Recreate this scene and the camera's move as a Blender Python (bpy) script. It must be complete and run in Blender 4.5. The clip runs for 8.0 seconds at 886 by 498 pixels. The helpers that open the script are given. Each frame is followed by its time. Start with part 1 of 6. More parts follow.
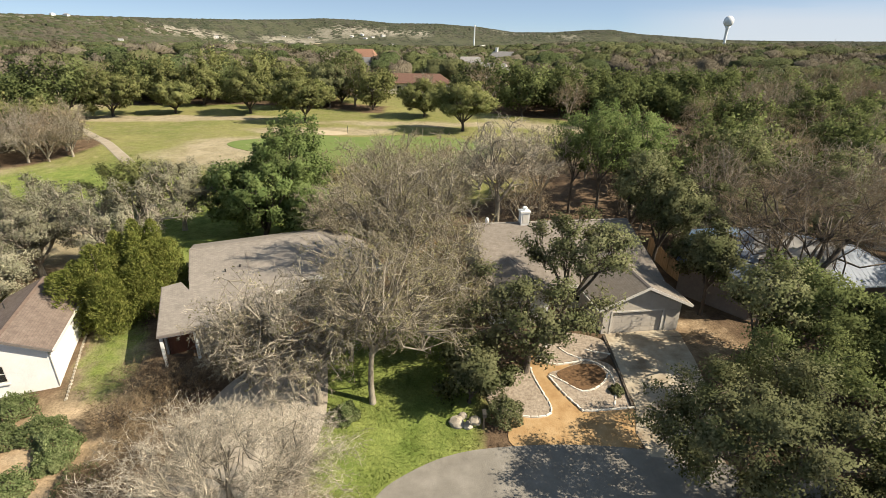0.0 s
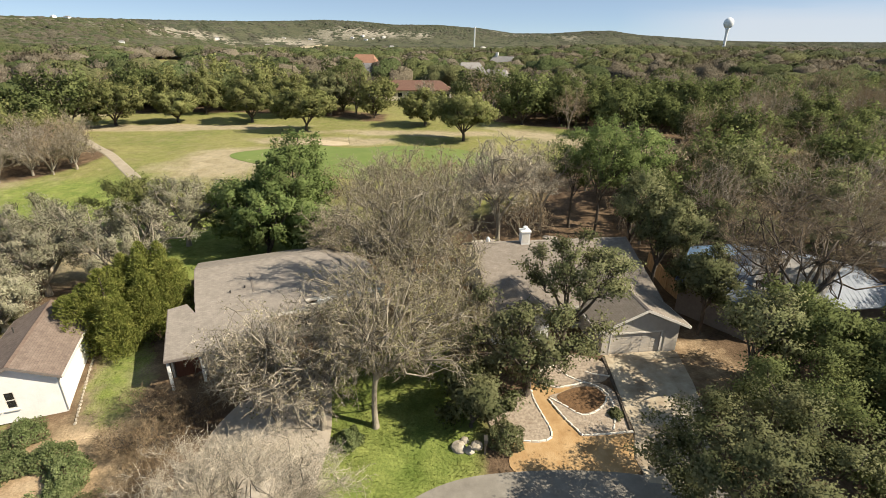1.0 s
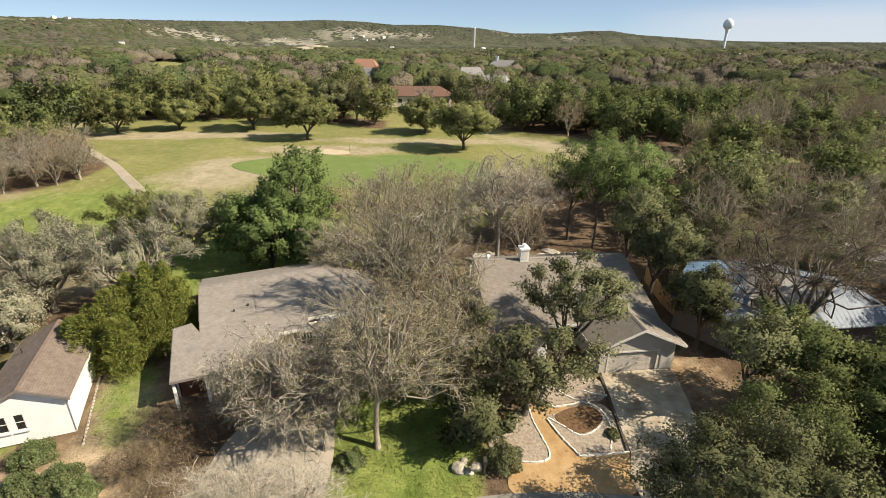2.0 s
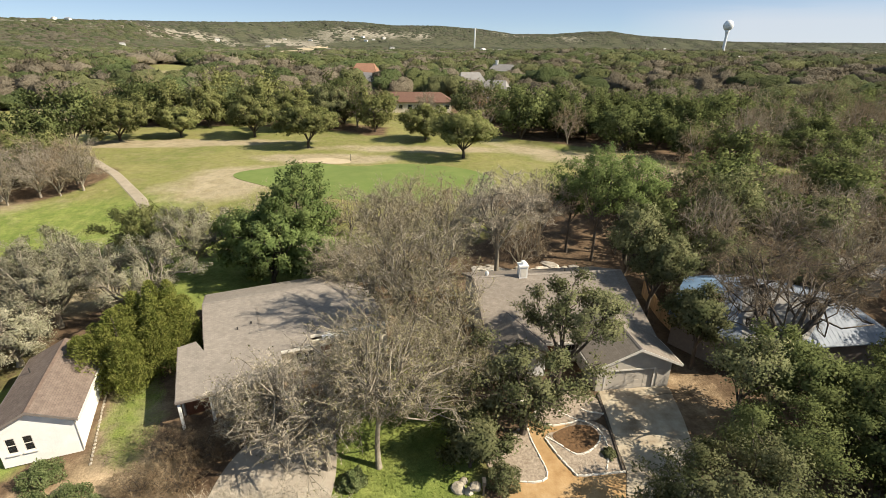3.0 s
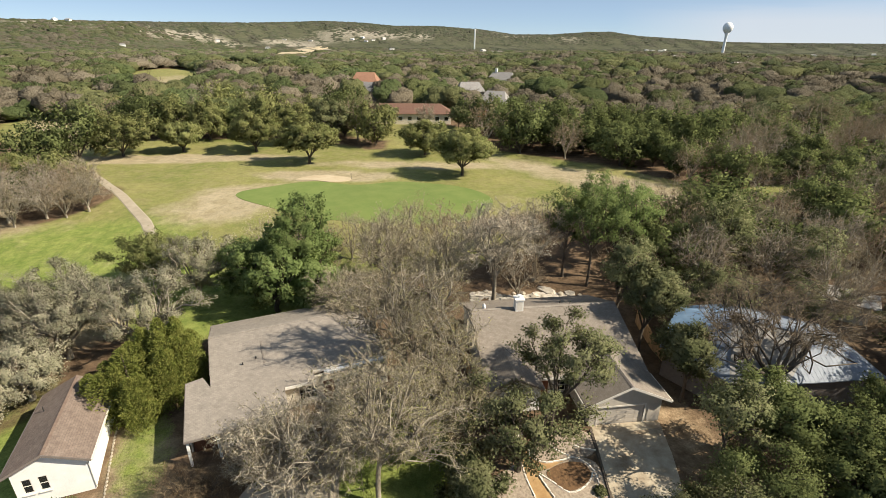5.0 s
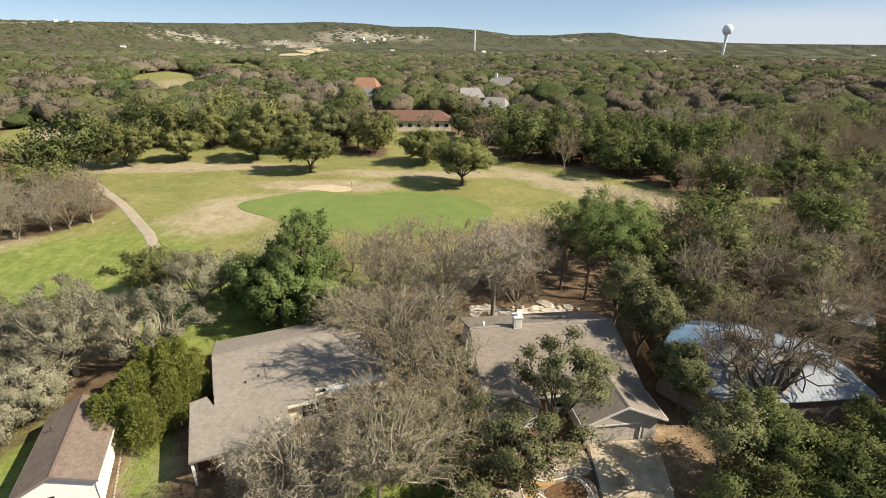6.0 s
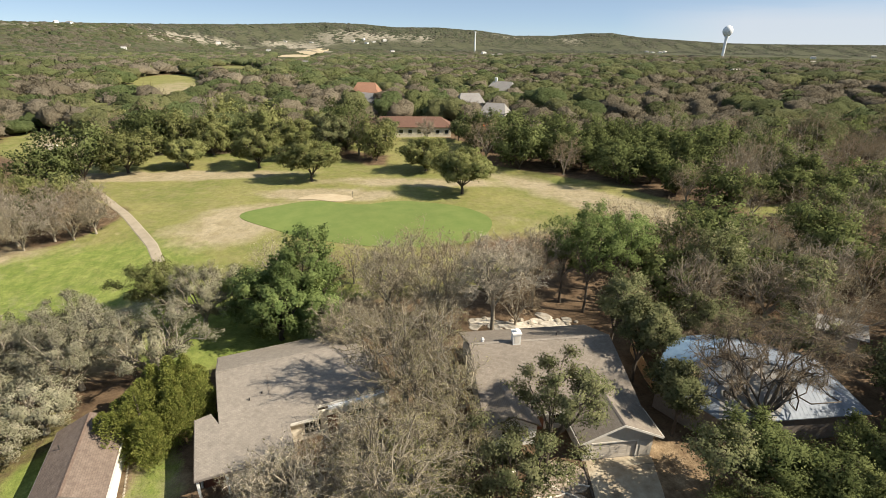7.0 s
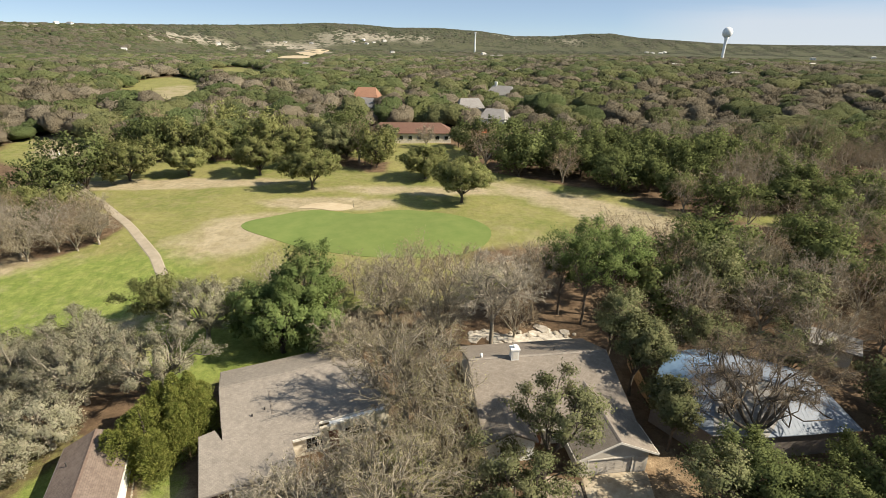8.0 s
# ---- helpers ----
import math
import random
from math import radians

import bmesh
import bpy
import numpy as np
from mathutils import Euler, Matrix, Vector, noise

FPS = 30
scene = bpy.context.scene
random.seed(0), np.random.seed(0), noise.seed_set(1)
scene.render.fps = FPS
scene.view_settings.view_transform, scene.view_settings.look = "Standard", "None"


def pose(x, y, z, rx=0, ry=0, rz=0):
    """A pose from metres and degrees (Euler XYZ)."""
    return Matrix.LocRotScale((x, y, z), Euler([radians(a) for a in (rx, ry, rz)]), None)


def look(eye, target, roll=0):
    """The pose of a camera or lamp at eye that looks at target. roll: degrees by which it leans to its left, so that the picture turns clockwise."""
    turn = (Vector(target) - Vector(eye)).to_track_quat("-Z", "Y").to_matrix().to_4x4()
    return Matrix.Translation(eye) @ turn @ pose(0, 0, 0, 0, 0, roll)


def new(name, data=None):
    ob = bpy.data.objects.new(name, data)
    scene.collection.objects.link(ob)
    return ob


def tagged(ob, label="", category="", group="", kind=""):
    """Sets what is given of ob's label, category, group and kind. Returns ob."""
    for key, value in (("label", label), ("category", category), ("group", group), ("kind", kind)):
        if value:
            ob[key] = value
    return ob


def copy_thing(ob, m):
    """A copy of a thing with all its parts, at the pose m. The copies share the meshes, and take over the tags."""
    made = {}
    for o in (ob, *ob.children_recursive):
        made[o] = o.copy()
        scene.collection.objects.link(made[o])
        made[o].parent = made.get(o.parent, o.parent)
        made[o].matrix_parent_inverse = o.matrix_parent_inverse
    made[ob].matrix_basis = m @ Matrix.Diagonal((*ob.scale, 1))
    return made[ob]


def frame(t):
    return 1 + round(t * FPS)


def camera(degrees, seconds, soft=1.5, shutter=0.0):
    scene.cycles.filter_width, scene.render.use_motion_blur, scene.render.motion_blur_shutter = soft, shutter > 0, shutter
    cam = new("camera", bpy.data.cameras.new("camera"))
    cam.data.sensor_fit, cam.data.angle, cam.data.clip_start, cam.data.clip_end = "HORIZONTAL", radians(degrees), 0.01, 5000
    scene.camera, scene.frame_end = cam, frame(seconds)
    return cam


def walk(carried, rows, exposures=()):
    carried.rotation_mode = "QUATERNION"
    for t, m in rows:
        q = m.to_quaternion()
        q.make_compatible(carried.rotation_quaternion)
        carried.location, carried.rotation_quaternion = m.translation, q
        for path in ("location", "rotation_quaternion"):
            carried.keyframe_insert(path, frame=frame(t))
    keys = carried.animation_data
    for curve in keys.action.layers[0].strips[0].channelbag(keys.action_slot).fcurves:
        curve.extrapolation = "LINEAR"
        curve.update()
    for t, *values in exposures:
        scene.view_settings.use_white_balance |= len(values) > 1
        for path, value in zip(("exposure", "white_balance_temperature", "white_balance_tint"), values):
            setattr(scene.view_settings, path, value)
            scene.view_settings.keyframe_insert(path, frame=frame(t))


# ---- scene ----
# The camera rises almost straight up in front of two houses, beside a golf course.
cam = camera(84.0, 8.0, soft=0.6)
PATH = [
    (0.0, 0.113, -0.118, 21.918, 66.971, 0.900, -0.058),
    (0.5, 0.069, -0.052, 22.872, 66.991, 0.898, -0.079),
    (1.0, -0.023, 0.031, 23.817, 67.040, 0.828, -0.006),
    (1.5, -0.058, 0.046, 24.750, 67.008, 0.824, -0.014),
    (3.0, -0.079, 0.032, 27.520, 67.018, 0.831, 0.011),
    (3.5, -0.070, 0.044, 28.456, 67.016, 0.830, 0.001),
    (4.0, -0.049, 0.052, 29.411, 66.973, 0.856, -0.018),
    (4.5, -0.016, 0.045, 30.397, 66.950, 0.865, -0.013),
    (6.0, 0.011, 0.033, 33.466, 66.994, 0.893, 0.005),
    (6.5, 0.006, 0.017, 34.495, 67.025, 0.860, 0.044),
    (7.0, 0.018, -0.015, 35.523, 66.991, 0.873, 0.046),
    (7.5, 0.038, -0.047, 36.548, 66.992, 0.904, 0.040),
    (8.0, 0.041, -0.069, 37.571, 66.981, 0.902, 0.041),
]
walk(cam, [(t, pose(x, y, z, 0, 0, yaw) @ pose(0, 0, 0, pitch) @ pose(0, 0, 0, 0, 0, roll))
           for t, x, y, z, pitch, roll, yaw in PATH])

# ---- light ----
SUN_EL, SUN_AZ = 40.0, 101.0          # azimuth clockwise from +y: the sun stands to the right, a little behind
to_sun = Vector((math.sin(radians(SUN_AZ)) * math.cos(radians(SUN_EL)),
                 math.cos(radians(SUN_AZ)) * math.cos(radians(SUN_EL)), math.sin(radians(SUN_EL))))
sun = new("sun", bpy.data.lights.new("sun", "SUN"))
sun.data.energy, sun.data.angle, sun.data.color = 5.0, radians(0.55), (1.0, 0.885, 0.70)
sun.matrix_world = look(to_sun * 100, (0, 0, 0))
world = bpy.data.worlds.new("world")
scene.world = world
world.use_nodes = True
wn, wl = world.node_tree.nodes, world.node_tree.links
sky = wn.new("ShaderNodeTexSky")
sky.sky_type, sky.sun_disc = "NISHITA", False
sky.sun_elevation, sky.sun_rotation = radians(SUN_EL), radians(SUN_AZ)
sky.air_density, sky.dust_density, sky.ozone_density = 0.55, 0.0, 2.0
sky.altitude = 1500
# thin streaks of high cloud low over the horizon
wtc, wmap, wno, wr = (wn.new("ShaderNodeTexCoord"), wn.new("ShaderNodeMapping"), wn.new("ShaderNodeTexNoise"), wn.new("ShaderNodeMapRange"))
wmap.inputs["Scale"].default_value = (1.6, 1.6, 14.0)
wno.inputs["Scale"].default_value, wno.inputs["Detail"].default_value = 1.5, 5.0
wr.inputs["From Min"].default_value, wr.inputs["From Max"].default_value = 0.28, 0.5
wr.inputs["To Max"].default_value = 0.8
wmap.inputs["Location"].default_value = (0.3, 1.1, 0.2)
wmix = wn.new("ShaderNodeMix")
wmix.data_type = "RGBA"
wmix.inputs["B"].default_value = (4.6, 4.9, 5.3, 1)
wl.new(wtc.outputs["Generated"], wmap.inputs["Vector"])
wl.new(wmap.outputs["Vector"], wno.inputs["Vector"])
wl.new(wno.outputs["Fac"], wr.inputs["Value"])
wsep, wside, wlow, wmul, wmul2 = wn.new("ShaderNodeSeparateXYZ"), wn.new("ShaderNodeMapRange"), wn.new("ShaderNodeMapRange"), wn.new("ShaderNodeMath"), wn.new("ShaderNodeMath")
wl.new(wtc.outputs["Generated"], wsep.inputs["Vector"])
wside.inputs["From Min"].default_value, wside.inputs["From Max"].default_value = 0.3, 0.48
wlow.inputs["From Min"].default_value, wlow.inputs["From Max"].default_value = 0.075, 0.035
wl.new(wsep.outputs["X"], wside.inputs["Value"])
wl.new(wsep.outputs["Z"], wlow.inputs["Value"])
wmul.operation, wmul2.operation = "MULTIPLY", "MULTIPLY"
wl.new(wr.outputs["Result"], wmul.inputs[0])
wl.new(wside.outputs["Result"], wmul.inputs[1])
wl.new(wmul.outputs["Value"], wmul2.inputs[0])
wl.new(wlow.outputs["Result"], wmul2.inputs[1])
wl.new(wmul2.outputs["Value"], wmix.inputs["Factor"])
veil = wn.new("ShaderNodeMix")
veil.data_type = "RGBA"
veil.inputs["Factor"].default_value = 0.6
veil.inputs["B"].default_value = (2.45, 3.1, 3.75, 1)
wl.new(sky.outputs["Color"], veil.inputs["A"])
wl.new(veil.outputs["Result"], wmix.inputs["A"])
wl.new(wmix.outputs["Result"], wn["Background"].inputs["Color"])
wn["Background"].inputs["Strength"].default_value = 0.08
scene.view_settings.exposure = 0.94


# ---- materials ----
def rgb(c):
    return (c[0], c[1], c[2], 1.0)


def material(name, colours, scale=4.0, rough=0.8, detail=6.0, bump=0.0, bump_scale=None, metal=0.0, island=0.0, speck=0.0, stretch=None,
             big=0.0, contrast=(0.3, 0.7), spec=0.3, course=""):
    """A surface that wanders between two or three colours by noise at two scales, with fine relief."""
    m = bpy.data.materials.new(name)
    m.use_nodes = True
    n, k = m.node_tree.nodes, m.node_tree.links
    b = n["Principled BSDF"]
    b.inputs["Roughness"].default_value, b.inputs["Metallic"].default_value = rough, metal
    b.inputs["Specular IOR Level"].default_value = spec
    tc = n.new("ShaderNodeTexCoord")
    vec = tc.outputs["Object"]
    if stretch:
        mp = n.new("ShaderNodeMapping")
        mp.inputs["Scale"].default_value = stretch
        k.new(vec, mp.inputs["Vector"])
        vec = mp.outputs["Vector"]
    no = n.new("ShaderNodeTexNoise")
    no.inputs["Scale"].default_value, no.inputs["Detail"].default_value = scale, detail
    no.inputs["Roughness"].default_value = 0.65
    k.new(vec, no.inputs["Vector"])
    ramp = n.new("ShaderNodeValToRGB")
    e = ramp.color_ramp.elements
    lo, hi = contrast
    e[0].position, e[0].color = lo, rgb(colours[0])
    e[1].position, e[1].color = hi, rgb(colours[-1])
    for i, c in enumerate(colours[1:-1]):
        x = e.new(lo + (hi - lo) * (i + 1) / (len(colours) - 1))
        x.color = rgb(c)
    k.new(no.outputs["Fac"], ramp.inputs["Fac"])
    out = ramp.outputs["Color"]

    def value(source, low, high):
        nonlocal out
        mr = n.new("ShaderNodeMapRange")
        mr.inputs["To Min"].default_value, mr.inputs["To Max"].default_value = low, high
        k.new(source, mr.inputs["Value"])
        hs = n.new("ShaderNodeHueSaturation")
        k.new(mr.outputs["Result"], hs.inputs["Value"])
        k.new(out, hs.inputs["Color"])
        out = hs.outputs["Color"]

    if big:
        nb = n.new("ShaderNodeTexNoise")
        nb.inputs["Scale"].default_value, nb.inputs["Detail"].default_value = scale * 0.12, 3.0
        k.new(vec, nb.inputs["Vector"])
        value(nb.outputs["Fac"], 1 - big, 1 + big)
    if island:
        g = n.new("ShaderNodeNewGeometry")
        value(g.outputs["Random Per Island"], 1 - island, 1 + island)
    if speck:
        oi = n.new("ShaderNodeObjectInfo")
        value(oi.outputs["Random"], 1 - speck, 1 + speck)
    if course:
        # rows of shingles across the slope, each shingle a little lighter or darker
        mp, br = n.new("ShaderNodeMapping"), n.new("ShaderNodeTexBrick")
        if course == "x":
            mp.inputs["Rotation"].default_value = (0, 0, radians(90))
        k.new(vec, mp.inputs["Vector"])
        k.new(mp.outputs["Vector"], br.inputs["Vector"])
        br.inputs["Scale"].default_value, br.inputs["Brick Width"].default_value, br.inputs["Row Height"].default_value = 1.0, .32, .15
        br.inputs["Mortar Size"].default_value, br.inputs["Mortar Smooth"].default_value = .012, .6
        br.inputs["Color1"].default_value, br.inputs["Color2"].default_value, br.inputs["Mortar"].default_value = (.95, .95, .95, 1), (1.14, 1.14, 1.14, 1), (.76, .76, .76, 1)
        mul = n.new("ShaderNodeMix")
        mul.data_type, mul.blend_type = "RGBA", "MULTIPLY"
        mul.inputs["Factor"].default_value = 1.0
        k.new(out, mul.inputs["A"])
        k.new(br.outputs["Color"], mul.inputs["B"])
        out = mul.outputs["Result"]
    k.new(out, b.inputs["Base Color"])
    if bump:
        nb = n.new("ShaderNodeTexNoise")
        nb.inputs["Scale"].default_value, nb.inputs["Detail"].default_value = bump_scale or scale * 3, 4.0
        k.new(vec, nb.inputs["Vector"])
        bp = n.new("ShaderNodeBump")
        bp.inputs["Strength"].default_value, bp.inputs["Distance"].default_value = bump, 0.05
        k.new(nb.outputs["Fac"], bp.inputs["Height"])
        k.new(bp.outputs["Normal"], b.inputs["Normal"])
    return m


def leaf_material(name, a, b, through_light=0.25, spread=0.35, clump=0.9, gloss=0.0, tree=0.16):
    """Leaves: two greens mixed by clump and by leaf, part of the light passing through."""
    m = bpy.data.materials.new(name)
    m.use_nodes = True
    n, k = m.node_tree.nodes, m.node_tree.links
    n.remove(n["Principled BSDF"])
    tc, no, g, oi = n.new("ShaderNodeTexCoord"), n.new("ShaderNodeTexNoise"), n.new("ShaderNodeNewGeometry"), n.new("ShaderNodeObjectInfo")
    no.inputs["Scale"].default_value, no.inputs["Detail"].default_value = clump, 3.0
    k.new(tc.outputs["Object"], no.inputs["Vector"])
    mr = n.new("ShaderNodeMapRange")
    mr.inputs["From Min"].default_value, mr.inputs["From Max"].default_value = 0.35, 0.65
    k.new(no.outputs["Fac"], mr.inputs["Value"])
    mix = n.new("ShaderNodeMix")
    mix.data_type = "RGBA"
    mix.inputs["A"].default_value, mix.inputs["B"].default_value = rgb(a), rgb(b)
    k.new(mr.outputs["Result"], mix.inputs["Factor"])
    out = mix.outputs["Result"]
    for source, s in ((g.outputs["Random Per Island"], spread), (oi.outputs["Random"], tree)):
        r, hs = n.new("ShaderNodeMapRange"), n.new("ShaderNodeHueSaturation")
        r.inputs["To Min"].default_value, r.inputs["To Max"].default_value = 1 - s, 1 + s
        k.new(source, r.inputs["Value"])
        k.new(r.outputs["Result"], hs.inputs["Value"])
        k.new(out, hs.inputs["Color"])
        out = hs.outputs["Color"]
    d, t, ms = n.new("ShaderNodeBsdfDiffuse"), n.new("ShaderNodeBsdfTranslucent"), n.new("ShaderNodeMixShader")
    ms.inputs["Fac"].default_value = through_light
    k.new(out, d.inputs["Color"])
    k.new(out, t.inputs["Color"])
    k.new(d.outputs["BSDF"], ms.inputs[1])
    k.new(t.outputs["BSDF"], ms.inputs[2])
    last = ms.outputs["Shader"]
    if gloss:
        gl, m2 = n.new("ShaderNodeBsdfGlossy"), n.new("ShaderNodeMixShader")
        gl.inputs["Roughness"].default_value = 0.45
        m2.inputs["Fac"].default_value = gloss
        k.new(last, m2.inputs[1])
        k.new(gl.outputs["BSDF"], m2.inputs[2])
        last = m2.outputs["Shader"]
    k.new(last, n["Material Output"].inputs["Surface"])
    return m


def woods_material(name):
    """Far woods: the tint of each crown is stored with it, each facet a little lighter or darker."""
    m = bpy.data.materials.new(name)
    m.use_nodes = True
    n, k = m.node_tree.nodes, m.node_tree.links
    b = n["Principled BSDF"]
    b.inputs["Roughness"].default_value, b.inputs["Specular IOR Level"].default_value = 0.9, 0.1
    at, g, r, hs = n.new("ShaderNodeAttribute"), n.new("ShaderNodeNewGeometry"), n.new("ShaderNodeMapRange"), n.new("ShaderNodeHueSaturation")
    at.attribute_name = "tint"
    r.inputs["To Min"].default_value, r.inputs["To Max"].default_value = 0.9, 1.1
    k.new(g.outputs["Random Per Island"], r.inputs["Value"])
    k.new(r.outputs["Result"], hs.inputs["Value"])
    k.new(at.outputs["Color"], hs.inputs["Color"])
    k.new(hs.outputs["Color"], b.inputs["Base Color"])
    tc, no, bp = n.new("ShaderNodeTexCoord"), n.new("ShaderNodeTexNoise"), n.new("ShaderNodeBump")
    no.inputs["Scale"].default_value, no.inputs["Detail"].default_value, no.inputs["Roughness"].default_value = 0.7, 6.0, 0.75
    bp.inputs["Strength"].default_value, bp.inputs["Distance"].default_value = 0.9, 2.2
    k.new(tc.outputs["Object"], no.inputs["Vector"])
    k.new(no.outputs["Fac"], bp.inputs["Height"])
    k.new(bp.outputs["Normal"], b.inputs["Normal"])
    return m


def ground_material(name):
    """Soil, leaf litter, dry grass and green grass, laid out by the zone weights stored in the ground, broken up by noise."""
    m = bpy.data.materials.new(name)
    m.use_nodes = True
    n, k = m.node_tree.nodes, m.node_tree.links
    b = n["Principled BSDF"]
    b.inputs["Roughness"].default_value, b.inputs["Specular IOR Level"].default_value = 0.95, 0.1
    tc, at, sep = n.new("ShaderNodeTexCoord"), n.new("ShaderNodeAttribute"), n.new("ShaderNodeSeparateColor")
    at.attribute_name = "zone"
    k.new(at.outputs["Color"], sep.inputs["Color"])

    def field(scale, detail, lo, hi):
        no, mr = n.new("ShaderNodeTexNoise"), n.new("ShaderNodeMapRange")
        no.inputs["Scale"].default_value, no.inputs["Detail"].default_value, no.inputs["Roughness"].default_value = scale, detail, 0.65
        mr.inputs["To Min"].default_value, mr.inputs["To Max"].default_value = lo, hi
        mr.inputs["From Min"].default_value, mr.inputs["From Max"].default_value = 0.3, 0.7
        k.new(tc.outputs["Object"], no.inputs["Vector"])
        k.new(no.outputs["Fac"], mr.inputs["Value"])
        return mr.outputs["Result"]

    def colour(a, c, fac):
        mx = n.new("ShaderNodeMix")
        mx.data_type = "RGBA"
        for slot, v in (("A", a), ("B", c), ("Factor", fac)):
            if isinstance(v, tuple):
                mx.inputs[slot].default_value = rgb(v)
            else:
                k.new(v, mx.inputs[slot])
        return mx.outputs["Result"]

    def weight(src, noise_out):
        ad = n.new("ShaderNodeMath")
        ad.operation, ad.use_clamp = "MULTIPLY_ADD", True
        # (w * 2 + noise - 1), softened
        ad.inputs[1].default_value = 2.2
        k.new(src, ad.inputs[0])
        k.new(noise_out, ad.inputs[2])
        return ad.outputs["Value"]

    litter = colour((0.072, 0.048, 0.031), (0.170, 0.119, 0.076), field(0.5, 8, 0, 1))
    dry = colour((0.25, 0.21, 0.125), (0.35, 0.30, 0.205), field(0.35, 8, 0, 1))
    lush = colour((0.118, 0.165, 0.036), (0.205, 0.230, 0.068), field(0.45, 8, 0, 1))
    mown = colour(colour((0.128, 0.150, 0.042), (0.250, 0.230, 0.092), field(0.07, 9, 0, 1)), (0.225, 0.20, 0.098), field(0.4, 9, -.5, .75))
    soil = colour((0.27, 0.185, 0.105), (0.42, 0.325, 0.215), field(0.6, 8, 0, 1))
    out = litter
    out = colour(out, mown, weight(sep.outputs["Green"], field(0.12, 6, -0.9, -0.1)))
    ln, far = n.new("ShaderNodeVectorMath"), n.new("ShaderNodeMapRange")
    ln.operation = "LENGTH"
    far.inputs["From Min"].default_value, far.inputs["From Max"].default_value = 550, 800
    k.new(tc.outputs["Object"], ln.inputs[0])
    k.new(ln.outputs["Value"], far.inputs["Value"])
    scrub = colour((0.054, 0.060, 0.034), (0.092, 0.093, 0.058), field(0.03, 9, 0, 1))
    rock = colour((0.20, 0.18, 0.14), (0.36, 0.33, 0.275), field(0.05, 9, 0, 1))
    out = colour(out, scrub, far.outputs["Result"])
    dry = colour(dry, rock, far.outputs["Result"])
    out = colour(out, dry, weight(sep.outputs["Blue"], field(0.16, 6, -1.1, -0.1)))
    out = colour(out, lush, weight(sep.outputs["Red"], field(0.5, 6, -1.0, -0.2)))
    out = colour(out, soil, weight(at.outputs["Alpha"], field(0.6, 5, -1.0, -0.2)))
    fine = n.new("ShaderNodeHueSaturation")
    k.new(field(6.0, 5, 0.75, 1.25), fine.inputs["Value"])
    k.new(out, fine.inputs["Color"])
    worn = n.new("ShaderNodeHueSaturation")
    k.new(field(0.9, 6, 0.82, 1.18), worn.inputs["Value"])
    k.new(fine.outputs["Color"], worn.inputs["Color"])
    k.new(worn.outputs["Color"], b.inputs["Base Color"])
    bp = n.new("ShaderNodeBump")
    bp.inputs["Strength"].default_value, bp.inputs["Distance"].default_value = 0.5, 0.08
    k.new(field(5.0, 4, 0, 1), bp.inputs["Height"])
    k.new(bp.outputs["Normal"], b.inputs["Normal"])
    return m


